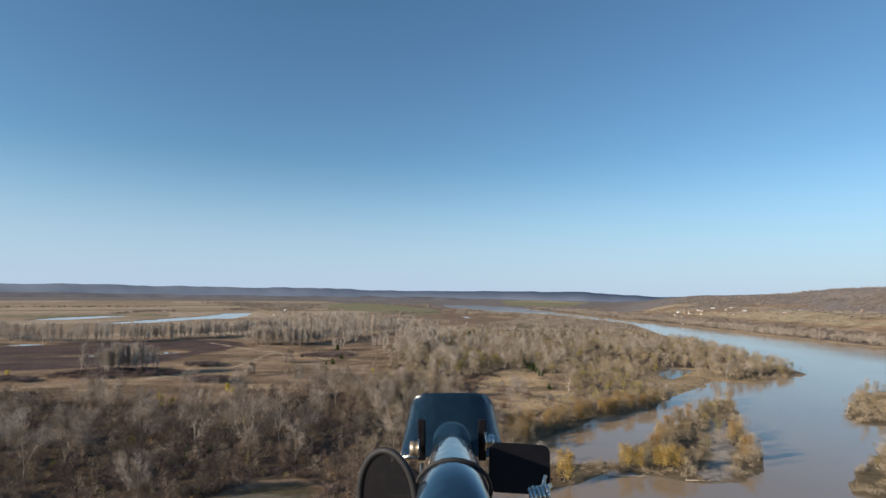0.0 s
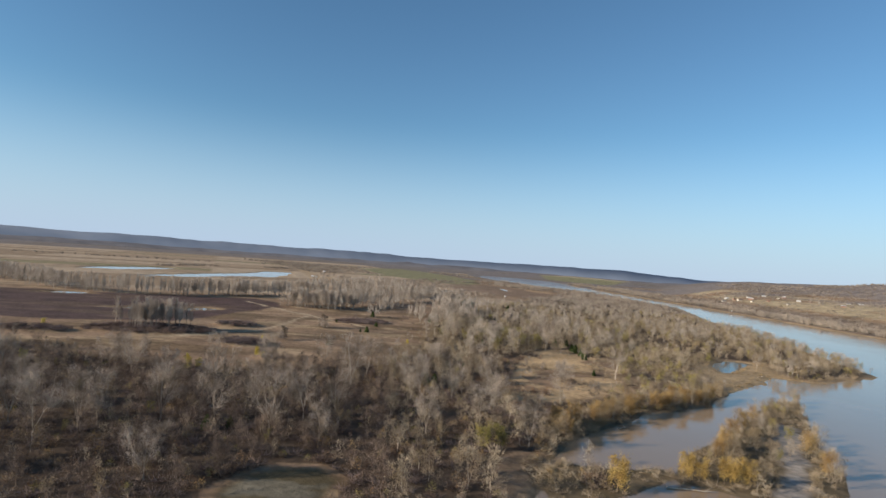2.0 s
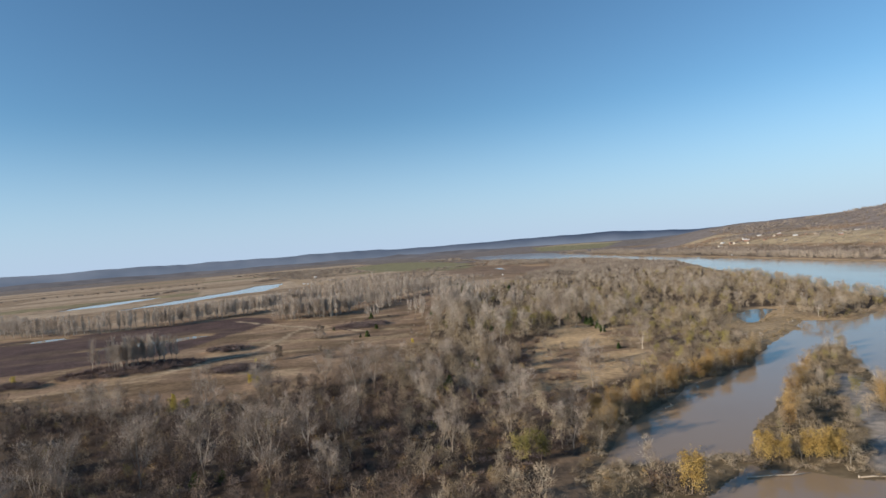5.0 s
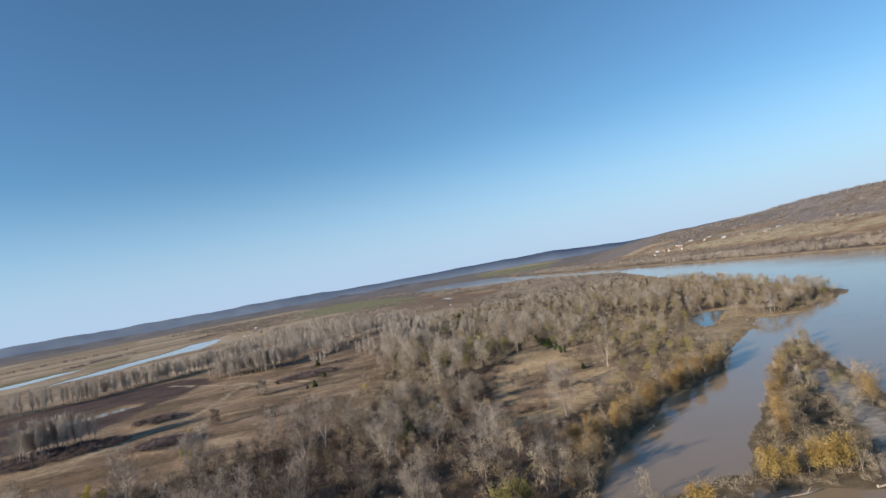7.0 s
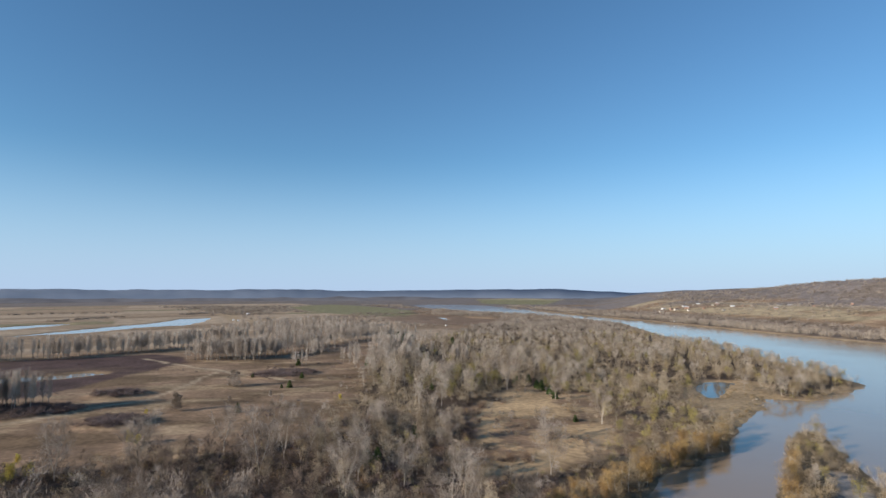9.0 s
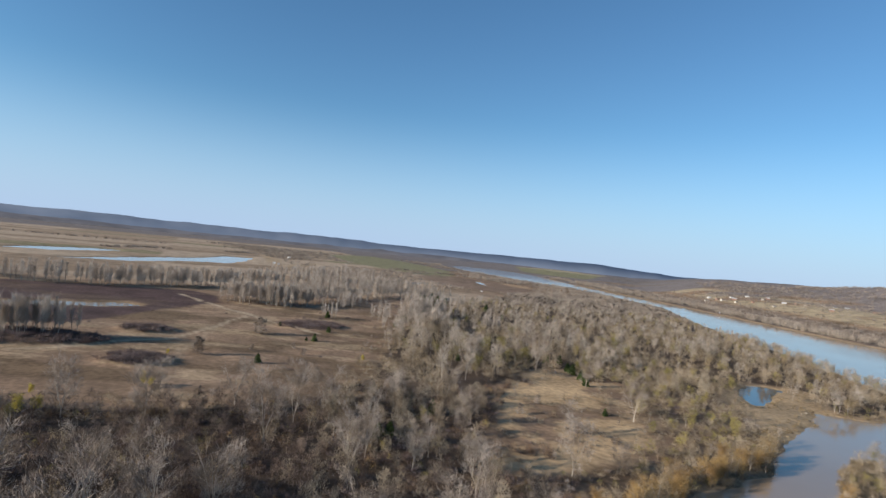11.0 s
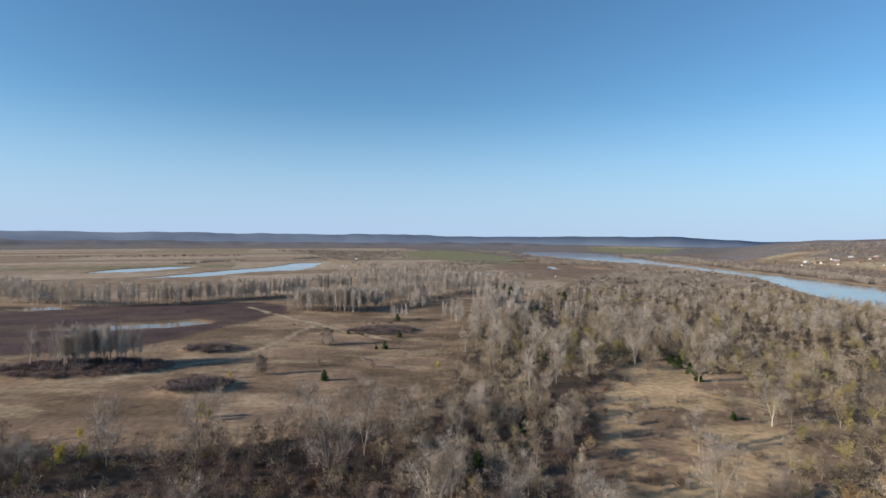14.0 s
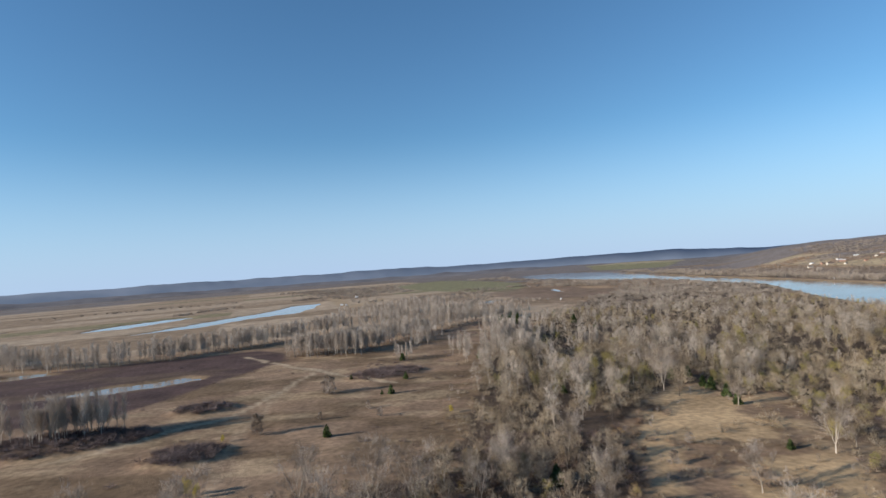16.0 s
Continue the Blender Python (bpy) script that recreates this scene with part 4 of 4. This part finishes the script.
heap("undergrowth", "russet_bush", strew((60, 190, 350, 425), 70, 353, lambda x, y: (inside(x, y, MARSH) < -2) * (inside(x, y, RIVER) < 4) * (wet(x, y) > -12)), 354, 0.5, 1.0)
# the point beyond the pond
point = strew((350, 400, 640, 800), 120, 107, lambda x, y: step(y, 412, 425) * (inside(x, y, RIVER) < -10))
c = np.random.default_rng(108).random(len(point))
heap("river_woods", "mid_brown", point[c < 0.5], 109, 0.55, 0.85)
heap("river_woods", "tawny", point[(c >= 0.5) & (c < 0.75)], 110, 0.55, 0.85)
heap("river_woods", "olive", point[(c >= 0.75) & (c < 0.85)], 111, 0.6, 0.9)
heap("river_woods", "mid_pale", point[c >= 0.85], 112, 0.55, 0.8)

# the isles
g = np.random.default_rng(120)
spots = [(121, 203), (126, 201), (134, 201), (137, 200), (142, 199)]
for n, (x, y) in enumerate(spots):
    stand("yellow", "yellow_tree", "yellow-leaved tree standing on the flooded river isle", "tree", "yellow trees on the isle", x, y, g.uniform(0.7, 0.95), None, n)
for n, (x, y, s) in enumerate([(88, 189, 1.1), (184, 214, 0.85), (200, 240, 0.9), (160, 236, 0.85), (178, 254, 0.85), (196, 272, 0.8), (214, 288, 0.8), (150, 226, 0.75)]):
    stand("orange" if n else "yellow", "autumn_tree", "tree in orange autumn leaf on the flooded isle", "tree", "autumn trees on the isle", x, y, s, None, n)
for n, isle in enumerate(ISLES):
    xs, ys = [p[0] for p in isle], [p[1] for p in isle]
    bar_free = lambda x, y: (inside(x, y, isle) > 1) * (along(x, y, [(150, 193), (168, 209), (194, 241), (232, 285)]) > 4)
    pts = strew((min(xs), min(ys), max(xs), max(ys)), (60, 220, 90, 90)[n], 121 + n, bar_free)
    c = np.random.default_rng(130 + n).random(len(pts))
    heap("isle_woods", "tawny", pts[c < 0.4], 131 + n, 0.35, 0.65)
    heap("isle_woods", "mid_brown", pts[(c >= 0.4) & (c < 0.8)], 141 + n, 0.35, 0.65)
    heap("isle_woods", "olive", pts[(c >= 0.8) & (c < 0.9)], 151 + n, 0.35, 0.6)
    heap("isle_woods", "thicket", strew((min(xs), min(ys), max(xs), max(ys)), (22, 24, 30, 30)[n], 161 + n, lambda x, y: (inside(x, y, isle) > -2) * (along(x, y, [(150, 193), (168, 209), (194, 241), (232, 285)]) > 4)), 171 + n, 0.35, 0.75)

# the far bank, the plain and the hills
def far_chance(x, y):
    d = inside(x, y, RIVER)
    return np.where((d < -25) & (d > -330) & (x > 600), 0.8 * step(rough(x, y, 160, 181), 0.42, 0.55) + 0.15, 0)
strip = strew((900, 300, 2000, 3300), 330, 182, far_chance)
heap("far_woods", "far_brown", strip[::2], 183, 0.6, 1.1)
heap("far_woods", "far_pale", strip[1::2], 184, 0.6, 1.1)
belt = strew((930, 300, 2000, 2600), 210, 360, lambda x, y: (inside(x, y, RIVER) < -30) * (inside(x, y, RIVER) > -150) * (x > 900) * (0.3 + 0.7 * (rough(x, y, 90, 361) > 0.42)))
heap("far_woods", "far_pale", belt, 362, 0.8, 1.35)
slope = strew((1300, 900, 3100, 3300), 700, 188, lambda x, y: step(hills(x, y), 42, 54) * (np.hypot(x, y) < 3500))
heap("far_woods", "far_brown", slope, 189, 0.5, 0.85)
heap("far_woods", "far_pale", strew((1300, 1300, 2000, 2300), 800, 196, lambda x, y: step(x, 1320, 1400)), 197, 0.4, 0.85)
plain = strew((-1500, 1250, 1000, 3600), 700, 185, lambda x, y: step(rough(x, y * 0.6, 330, 186), 0.44, 0.5) * (inside(x, y, GREEN[0]) < -20) * step(y * 0.5 + x, 600, 900) * (np.hypot((x - 380) / 190, (y - 1600) / 330) > 1) * (inside(x, y, RIVER) < -90))
heap("far_woods", "far_brown", plain[::2], 187, 0.6, 1.1)
heap("far_woods", "far_pale", plain[1::2], 190, 0.6, 1.1)
for n, line in enumerate([[(-816, 1767), (-782, 1818), (-785, 1919), (-711, 2017)], [(-560, 2200), (-470, 2330)], [(-1700, 2300), (-900, 2500)], [(-200, 1700), (100, 1800), (300, 1950)], [(150, 2050), (300, 2040), (470, 2080)]]):
    heap("far_woods", "far_brown", band(line, 22, 50, 191 + n), 200 + n, 0.6, 1.0)
raise_heaps({
    "near_woods": ("leafless grey and brown bottomland wood", "woodland"),
    "undergrowth": ("brown leafless scrub and thickets under the trees", "undergrowth"),
    "river_woods": ("leafless grey-brown river woods with tawny oaks", "woodland"),
    "poplar_rows": ("rows of slim leafless pale poplars across the meadow", "tree row"),
    "isle_woods": ("tawny and bare scrub trees on the flooded isles", "woodland"),
    "far_woods": ("distant leafless woods on the plain and far bank", "woodland"),
})



# ---- built things ----
def part(name, bm, material, parent, label=""):
    """Links a bmesh as one mesh object under a thing or a part."""
    me = bpy.data.meshes.new(name)
    bm.to_mesh(me)
    bm.free()
    me.materials.append(material)
    ob = new(name, me)
    ob.parent = parent
    return tagged(ob, label)


def thing(name, label, category, group="", m=None):
    ob = new(name)
    ob.empty_display_size = 0.3
    tagged(ob, label, category, group)
    if m is not None:
        ob.matrix_basis = m
    return ob


def slab(size, at=(0, 0, 0), bevel=0.0, turn=None):
    bm = bmesh.new()
    bmesh.ops.create_cube(bm, size=1.0, matrix=Matrix.Translation(at) @ (turn.to_4x4() if turn else Matrix()) @ Matrix.Diagonal((*size, 1)))
    if bevel:
        bmesh.ops.bevel(bm, geom=bm.edges[:], offset=bevel, segments=2, affect="EDGES", profile=0.5)
    return bm


def pipe(points, radii, sides=16, closed=False):
    """A round tube along points, with a radius for each."""
    bm = bmesh.new()
    pts = [Vector(p) for p in points]
    n, rings, side = len(pts), [], None
    for k, p in enumerate(pts):
        ahead = pts[(k + 1) % n] - pts[k - 1] if closed else pts[min(k + 1, n - 1)] - pts[max(k - 1, 0)]
        ahead.normalize()
        side = ahead.orthogonal() if side is None else side - ahead * side.dot(ahead)
        side.normalize()
        over = ahead.cross(side)
        r = radii[k] if isinstance(radii, (list, tuple)) else radii
        rings.append([bm.verts.new(p + r * (math.cos(a) * side + math.sin(a) * over)) for a in (2 * math.pi * j / sides for j in range(sides))])
    for k in range(n if closed else n - 1):
        a, b = rings[k], rings[(k + 1) % n]
        for j in range(sides):
            f = bm.faces.new((a[j], a[(j + 1) % sides], b[(j + 1) % sides], b[j]))
            f.smooth = True
    if not closed:
        bm.faces.new(rings[0][::-1])
        bm.faces.new(rings[-1])
    return bm


def gable(w, d, h, rise, eave=0.5):
    bm = bmesh.new()
    x, y = w / 2 + eave, d / 2 + eave
    low = h - 0.15
    v = [bm.verts.new(p) for p in ((-x, -y, low), (x, -y, low), (x, y, low), (-x, y, low), (-x, 0, h + rise), (x, 0, h + rise),
                                   (-x, -y, low + 0.25), (x, -y, low + 0.25), (x, y, low + 0.25), (-x, y, low + 0.25), (-x, 0, h + rise + 0.28), (x, 0, h + rise + 0.28))]
    for f in ((6, 7, 11, 10), (8, 9, 10, 11), (0, 4, 5, 1), (2, 5, 4, 3), (0, 1, 7, 6), (2, 3, 9, 8), (0, 6, 10, 4), (4, 10, 9, 3), (1, 5, 11, 7), (5, 2, 8, 11)):
        bm.faces.new([v[k] for k in f])
    return bm


def house_walls(w, d, h, rise):
    bm = bmesh.new()
    x, y = w / 2, d / 2
    v = [bm.verts.new(p) for p in ((-x, -y, -2.5), (x, -y, -2.5), (x, y, -2.5), (-x, y, -2.5), (-x, -y, h), (x, -y, h), (x, y, h), (-x, y, h), (-x, 0, h + rise), (x, 0, h + rise))]
    for f in ((0, 1, 5, 4), (2, 3, 7, 6), (3, 0, 4, 8, 7), (1, 2, 6, 9, 5)):
        bm.faces.new([v[k] for k in f])
    return bm


WALLS = [paint("cream_siding", (0.46, 0.42, 0.35), 0.7, 0, 0.1, 2.0), paint("white_siding", (0.60, 0.59, 0.56), 0.7, 0, 0.08, 2.0), paint("brick_wall", (0.33, 0.20, 0.14), 0.85, 0, 0.2, 0.6)]
ROOFS = [paint("grey_shingle", (0.18, 0.17, 0.165), 0.9, 0, 0.25, 0.8), paint("brown_shingle", (0.17, 0.12, 0.09), 0.9, 0, 0.25, 0.8), paint("pale_metal_roof", (0.62, 0.62, 0.60), 0.45, 0.3, 0.1, 1.5)]
DARK_GLASS = paint("window_glass", (0.03, 0.035, 0.045), 0.1, 0, 0.1, 1.0)
DOOR_PAINT = paint("door_paint", (0.22, 0.12, 0.08), 0.6, 0, 0.15, 0.5)


def house(kind, w, d, h, rise):
    colour = ("cream-walled", "white-walled", "brick-walled")[kind % 3]
    roof = ("grey shingle", "brown shingle", "pale metal")[(kind * 2 + kind // 3) % 3]
    ob = thing("house", f"{colour} country house with a {roof} gable roof", "house", "houses on the slope")
    part("wall", house_walls(w, d, h, rise), WALLS[kind % 3], ob)
    top = part("roof", gable(w, d, h, rise), ROOFS[(kind * 2 + kind // 3) % 3], ob)
    part("chimney", slab((0.8, 0.8, 1.6), (w * 0.25, 0, h + rise + 0.4)), WALLS[2], top)
    for x in (-w * 0.32, w * 0.05, w * 0.34):
        for side in (-1, 1):
            part("window", slab((1.3, 0.12, 1.3), (x, side * (d / 2 + 0.02), h * 0.55)), DARK_GLASS, ob)
    part("door", slab((1.0, 0.14, 2.1), (-w * 0.14, -d / 2 - 0.02, 1.05)), DOOR_PAINT, ob)
    return ob


g = np.random.default_rng(300)
models = [house(k, *dims) for k, dims in enumerate([(16, 10, 3.4, 2.4), (20, 11, 3.2, 2.6), (13, 9, 5.4, 2.4), (24, 12, 3.4, 2.8), (15, 11, 3.2, 2.2), (18, 10, 5.2, 2.6)])]
n = 0
for az_, r_ in [(37.4, 2230), (37.9, 2290), (38.4, 2240), (38.8, 2330), (39.2, 2260), (39.7, 2300), (40.1, 2240), (40.5, 2360), (41.0, 2290), (41.4, 2250), (41.9, 2380), (42.3, 2310), (42.8, 2260), (43.4, 2350),
                (44.2, 2300), (44.9, 2390), (45.6, 2330), (46.0, 2280), (46.4, 2360), (47.3, 2450), (48.9, 2440), (49.5, 2480), (50.1, 2430), (50.6, 2500)]:
    az_, r_ = az_ + g.uniform(-0.35, 0.35), r_ + g.uniform(-130, 150)
    x, y = 12 + r_ * math.sin(radians(az_)), 90 + r_ * math.cos(radians(az_))
    m = Matrix.LocRotScale(spot(x, y), Euler((0, 0, g.uniform(-0.7, 0.9))), (0.78, 0.78, 0.78))
    if n < len(models):
        models[n].matrix_basis = m
    else:
        copy_thing(models[n % len(models)], m)
    n += 1

# sheds by the ponds and a white marker on the far bank
SHED = paint("shed_white", (0.80, 0.80, 0.78), 0.6, 0, 0.08, 0.7)
for k, (x, y, s) in enumerate([(-262, 1668, 1.0), (-246, 1655, 0.8), (330, 1290, 0.5), (-290, 2150, 1.4)]):
    ob = thing("shed", "small white shed with a pale metal roof in the fields", "shed", "sheds in the fields", pose(*spot(x, y), 0, 0, 20 * k))
    part("wall", house_walls(6 * s, 4.5 * s, 2.6 * s, 1.0 * s), SHED, ob)
    part("roof", gable(6 * s, 4.5 * s, 2.6 * s, 1.0 * s, 0.25), ROOFS[2], ob)
    part("door", slab((1.6 * s, 0.1, 2.0 * s), (0, -2.25 * s - 0.02, 1.0 * s)), DOOR_PAINT, ob)
ob = thing("channel_marker", "white river channel marker board on posts on the far bank", "marker", "", pose(*spot(1022, 1366), 0, 0, 35))
for x in (-1.6, 1.6):
    part("post", pipe([(x, 0, -0.8), (x, 0, 4.2)], 0.14, 8), WALLS[2], ob)
part("board", slab((4.6, 0.2, 3.4), (0, -0.2, 4.6), 0.03), SHED, ob)

# drift logs along the isle's edge, and a fallen tree in the clearing
LOG = plant("drift_wood", (0.34, 0.28, 0.21), (0.50, 0.43, 0.34), 4)
for k, (x, y, turn, length) in enumerate([(118, 193.5, -9, 19), (143, 188.5, -14, 12), (182, 322, 62, 12), (128, 262, 30, 6), (330, 424, 20, 7)]):
    x, y, z = spot(x, y)
    z = max(z, -1.0)
    ob = thing("drift_log", "bleached driftwood trunk stranded on the bank" if k != 2 else "fallen bleached tree trunk lying in dry grass", "log", "fallen trunks", pose(x, y, z + 0.22, 0, 0, turn))
    bend = [(-length / 2, 0, 0), (-length / 5, 0.35, 0.08), (length / 5, -0.2, 0.12), (length / 2, 0.3, 0.3)]
    part("trunk", pipe(bend, [0.26, 0.22, 0.17, 0.06], 9), LOG, ob)
    part("root_plate", pipe([(-length / 2 - 0.5, 0.1, 0.1), (-length / 2, 0, 0)], [0.5, 0.26], 9), LOG, ob, "torn root plate")
    part("branch", pipe([(length / 5, -0.2, 0.12), (length / 3.2, 1.3, 0.7), (length / 2.6, 1.9, 0.9)], [0.16, 0.1, 0.03], 7), LOG, ob)
    part("branch", pipe([(0, 0, 0.1), (length / 9, -1.2, 0.5)], [0.14, 0.03], 7), LOG, ob)


# ---- the craft's nose, fixed at the camera's first pose to fit its view ----
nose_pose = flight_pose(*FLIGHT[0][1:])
NAVY = paint("gloss_black_navy", (0.011, 0.03, 0.052), 0.17, 0, 0.2, 0.03, 0.9)
NAVY.node_tree.nodes["Principled BSDF"].inputs["Coat Weight"].default_value = 0.8
BLACK = paint("satin_black", (0.008, 0.008, 0.01), 0.5, 0, 0.2, 0.02, 0.12)
RUBBER = paint("black_rubber", (0.015, 0.015, 0.016), 0.7, 0, 0.2, 0.02)
STEEL = paint("zinc_steel", (0.62, 0.60, 0.55), 0.28, 1.0, 0.12, 0.01)
BRASS = paint("zinc_yellow_bolt", (0.36, 0.30, 0.22), 0.5, 0.8, 0.2, 0.01)
SMOKE, sn, sl, sb = blank("smoked_plate", 0.08, 0.5)
sb.inputs["Base Color"].default_value, sb.inputs["Transmission Weight"].default_value, sb.inputs["IOR"].default_value = (0.05, 0.05, 0.055, 1), 0.6, 1.3


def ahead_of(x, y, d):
    """A spot fitted to the lens's view: x * d right, y * d below, 1.195 * d metres ahead."""
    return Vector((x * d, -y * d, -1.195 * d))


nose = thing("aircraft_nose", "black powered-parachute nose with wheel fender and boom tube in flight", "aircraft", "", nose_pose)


def plate(w, d, thick, radius, at, turn):
    """A flat plate with rounded corners."""
    bm = bmesh.new()
    ring = []
    for k, (sx, sy) in enumerate(((1, 1), (-1, 1), (-1, -1), (1, -1))):
        for j in range(7):
            a = math.pi / 2 * (k + j / 6)
            ring.append(bm.verts.new((sx * (w / 2 - radius) + radius * math.cos(a), -thick / 2, sy * (d / 2 - radius) + radius * math.sin(a))))
    up = bmesh.ops.extrude_face_region(bm, geom=[bm.faces.new(ring)])["geom"]
    bmesh.ops.translate(bm, vec=(0, thick, 0), verts=[v for v in up if isinstance(v, bmesh.types.BMVert)])
    bmesh.ops.bevel(bm, geom=[e for e in bm.edges if abs(e.verts[0].co.y - e.verts[1].co.y) < 1e-6], offset=0.002, segments=2, affect="EDGES", profile=0.5)
    bmesh.ops.recalc_face_normals(bm, faces=bm.faces[:])
    bmesh.ops.transform(bm, matrix=Matrix.Translation(at) @ turn.to_4x4(), verts=bm.verts[:])
    return bm


def fender():
    """A wheel fender: a curved sheet with rounded shoulders and rolled edges."""
    bm = bmesh.new()
    rows = []
    for i in range(9):
        a = i / 8
        d = 1.52 - 0.14 * a
        half = 0.0885 + 0.021 * a
        yy = 0.303 + 0.135 * a
        row = []
        for j in range(17):
            u = math.sin((-1 + j / 8) * math.pi / 2)
            row.append(bm.verts.new(ahead_of(0.019 + half * u, yy + 0.026 * abs(u) ** 9 * (1 - a) + 0.002 * u * u, d + 0.05 * abs(u) ** 4)))
        rows.append(row)
    for p, q in zip(rows, rows[1:]):
        for j in range(16):
            bm.faces.new((p[j], p[j + 1], q[j + 1], q[j])).smooth = True
    bmesh.ops.solidify(bm, geom=bm.faces[:], thickness=0.006)
    return bm


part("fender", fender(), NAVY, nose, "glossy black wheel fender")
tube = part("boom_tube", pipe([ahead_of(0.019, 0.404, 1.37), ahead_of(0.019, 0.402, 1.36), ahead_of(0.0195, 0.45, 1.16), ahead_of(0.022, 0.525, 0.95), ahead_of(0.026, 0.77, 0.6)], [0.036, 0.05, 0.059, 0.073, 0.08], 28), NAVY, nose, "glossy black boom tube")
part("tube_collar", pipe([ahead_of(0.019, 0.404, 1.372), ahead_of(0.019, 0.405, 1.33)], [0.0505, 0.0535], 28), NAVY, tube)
ring = [Vector(ahead_of(0.0215, 0.512, 0.985)) + Vector((0.079 * math.cos(a), 0.079 * math.sin(a), 0.03 * math.sin(a))) for a in (2 * math.pi * k / 24 for k in range(24))]
part("cable_loop", pipe(ring, 0.004, 8, True), RUBBER, tube, "black cable tie round the boom")
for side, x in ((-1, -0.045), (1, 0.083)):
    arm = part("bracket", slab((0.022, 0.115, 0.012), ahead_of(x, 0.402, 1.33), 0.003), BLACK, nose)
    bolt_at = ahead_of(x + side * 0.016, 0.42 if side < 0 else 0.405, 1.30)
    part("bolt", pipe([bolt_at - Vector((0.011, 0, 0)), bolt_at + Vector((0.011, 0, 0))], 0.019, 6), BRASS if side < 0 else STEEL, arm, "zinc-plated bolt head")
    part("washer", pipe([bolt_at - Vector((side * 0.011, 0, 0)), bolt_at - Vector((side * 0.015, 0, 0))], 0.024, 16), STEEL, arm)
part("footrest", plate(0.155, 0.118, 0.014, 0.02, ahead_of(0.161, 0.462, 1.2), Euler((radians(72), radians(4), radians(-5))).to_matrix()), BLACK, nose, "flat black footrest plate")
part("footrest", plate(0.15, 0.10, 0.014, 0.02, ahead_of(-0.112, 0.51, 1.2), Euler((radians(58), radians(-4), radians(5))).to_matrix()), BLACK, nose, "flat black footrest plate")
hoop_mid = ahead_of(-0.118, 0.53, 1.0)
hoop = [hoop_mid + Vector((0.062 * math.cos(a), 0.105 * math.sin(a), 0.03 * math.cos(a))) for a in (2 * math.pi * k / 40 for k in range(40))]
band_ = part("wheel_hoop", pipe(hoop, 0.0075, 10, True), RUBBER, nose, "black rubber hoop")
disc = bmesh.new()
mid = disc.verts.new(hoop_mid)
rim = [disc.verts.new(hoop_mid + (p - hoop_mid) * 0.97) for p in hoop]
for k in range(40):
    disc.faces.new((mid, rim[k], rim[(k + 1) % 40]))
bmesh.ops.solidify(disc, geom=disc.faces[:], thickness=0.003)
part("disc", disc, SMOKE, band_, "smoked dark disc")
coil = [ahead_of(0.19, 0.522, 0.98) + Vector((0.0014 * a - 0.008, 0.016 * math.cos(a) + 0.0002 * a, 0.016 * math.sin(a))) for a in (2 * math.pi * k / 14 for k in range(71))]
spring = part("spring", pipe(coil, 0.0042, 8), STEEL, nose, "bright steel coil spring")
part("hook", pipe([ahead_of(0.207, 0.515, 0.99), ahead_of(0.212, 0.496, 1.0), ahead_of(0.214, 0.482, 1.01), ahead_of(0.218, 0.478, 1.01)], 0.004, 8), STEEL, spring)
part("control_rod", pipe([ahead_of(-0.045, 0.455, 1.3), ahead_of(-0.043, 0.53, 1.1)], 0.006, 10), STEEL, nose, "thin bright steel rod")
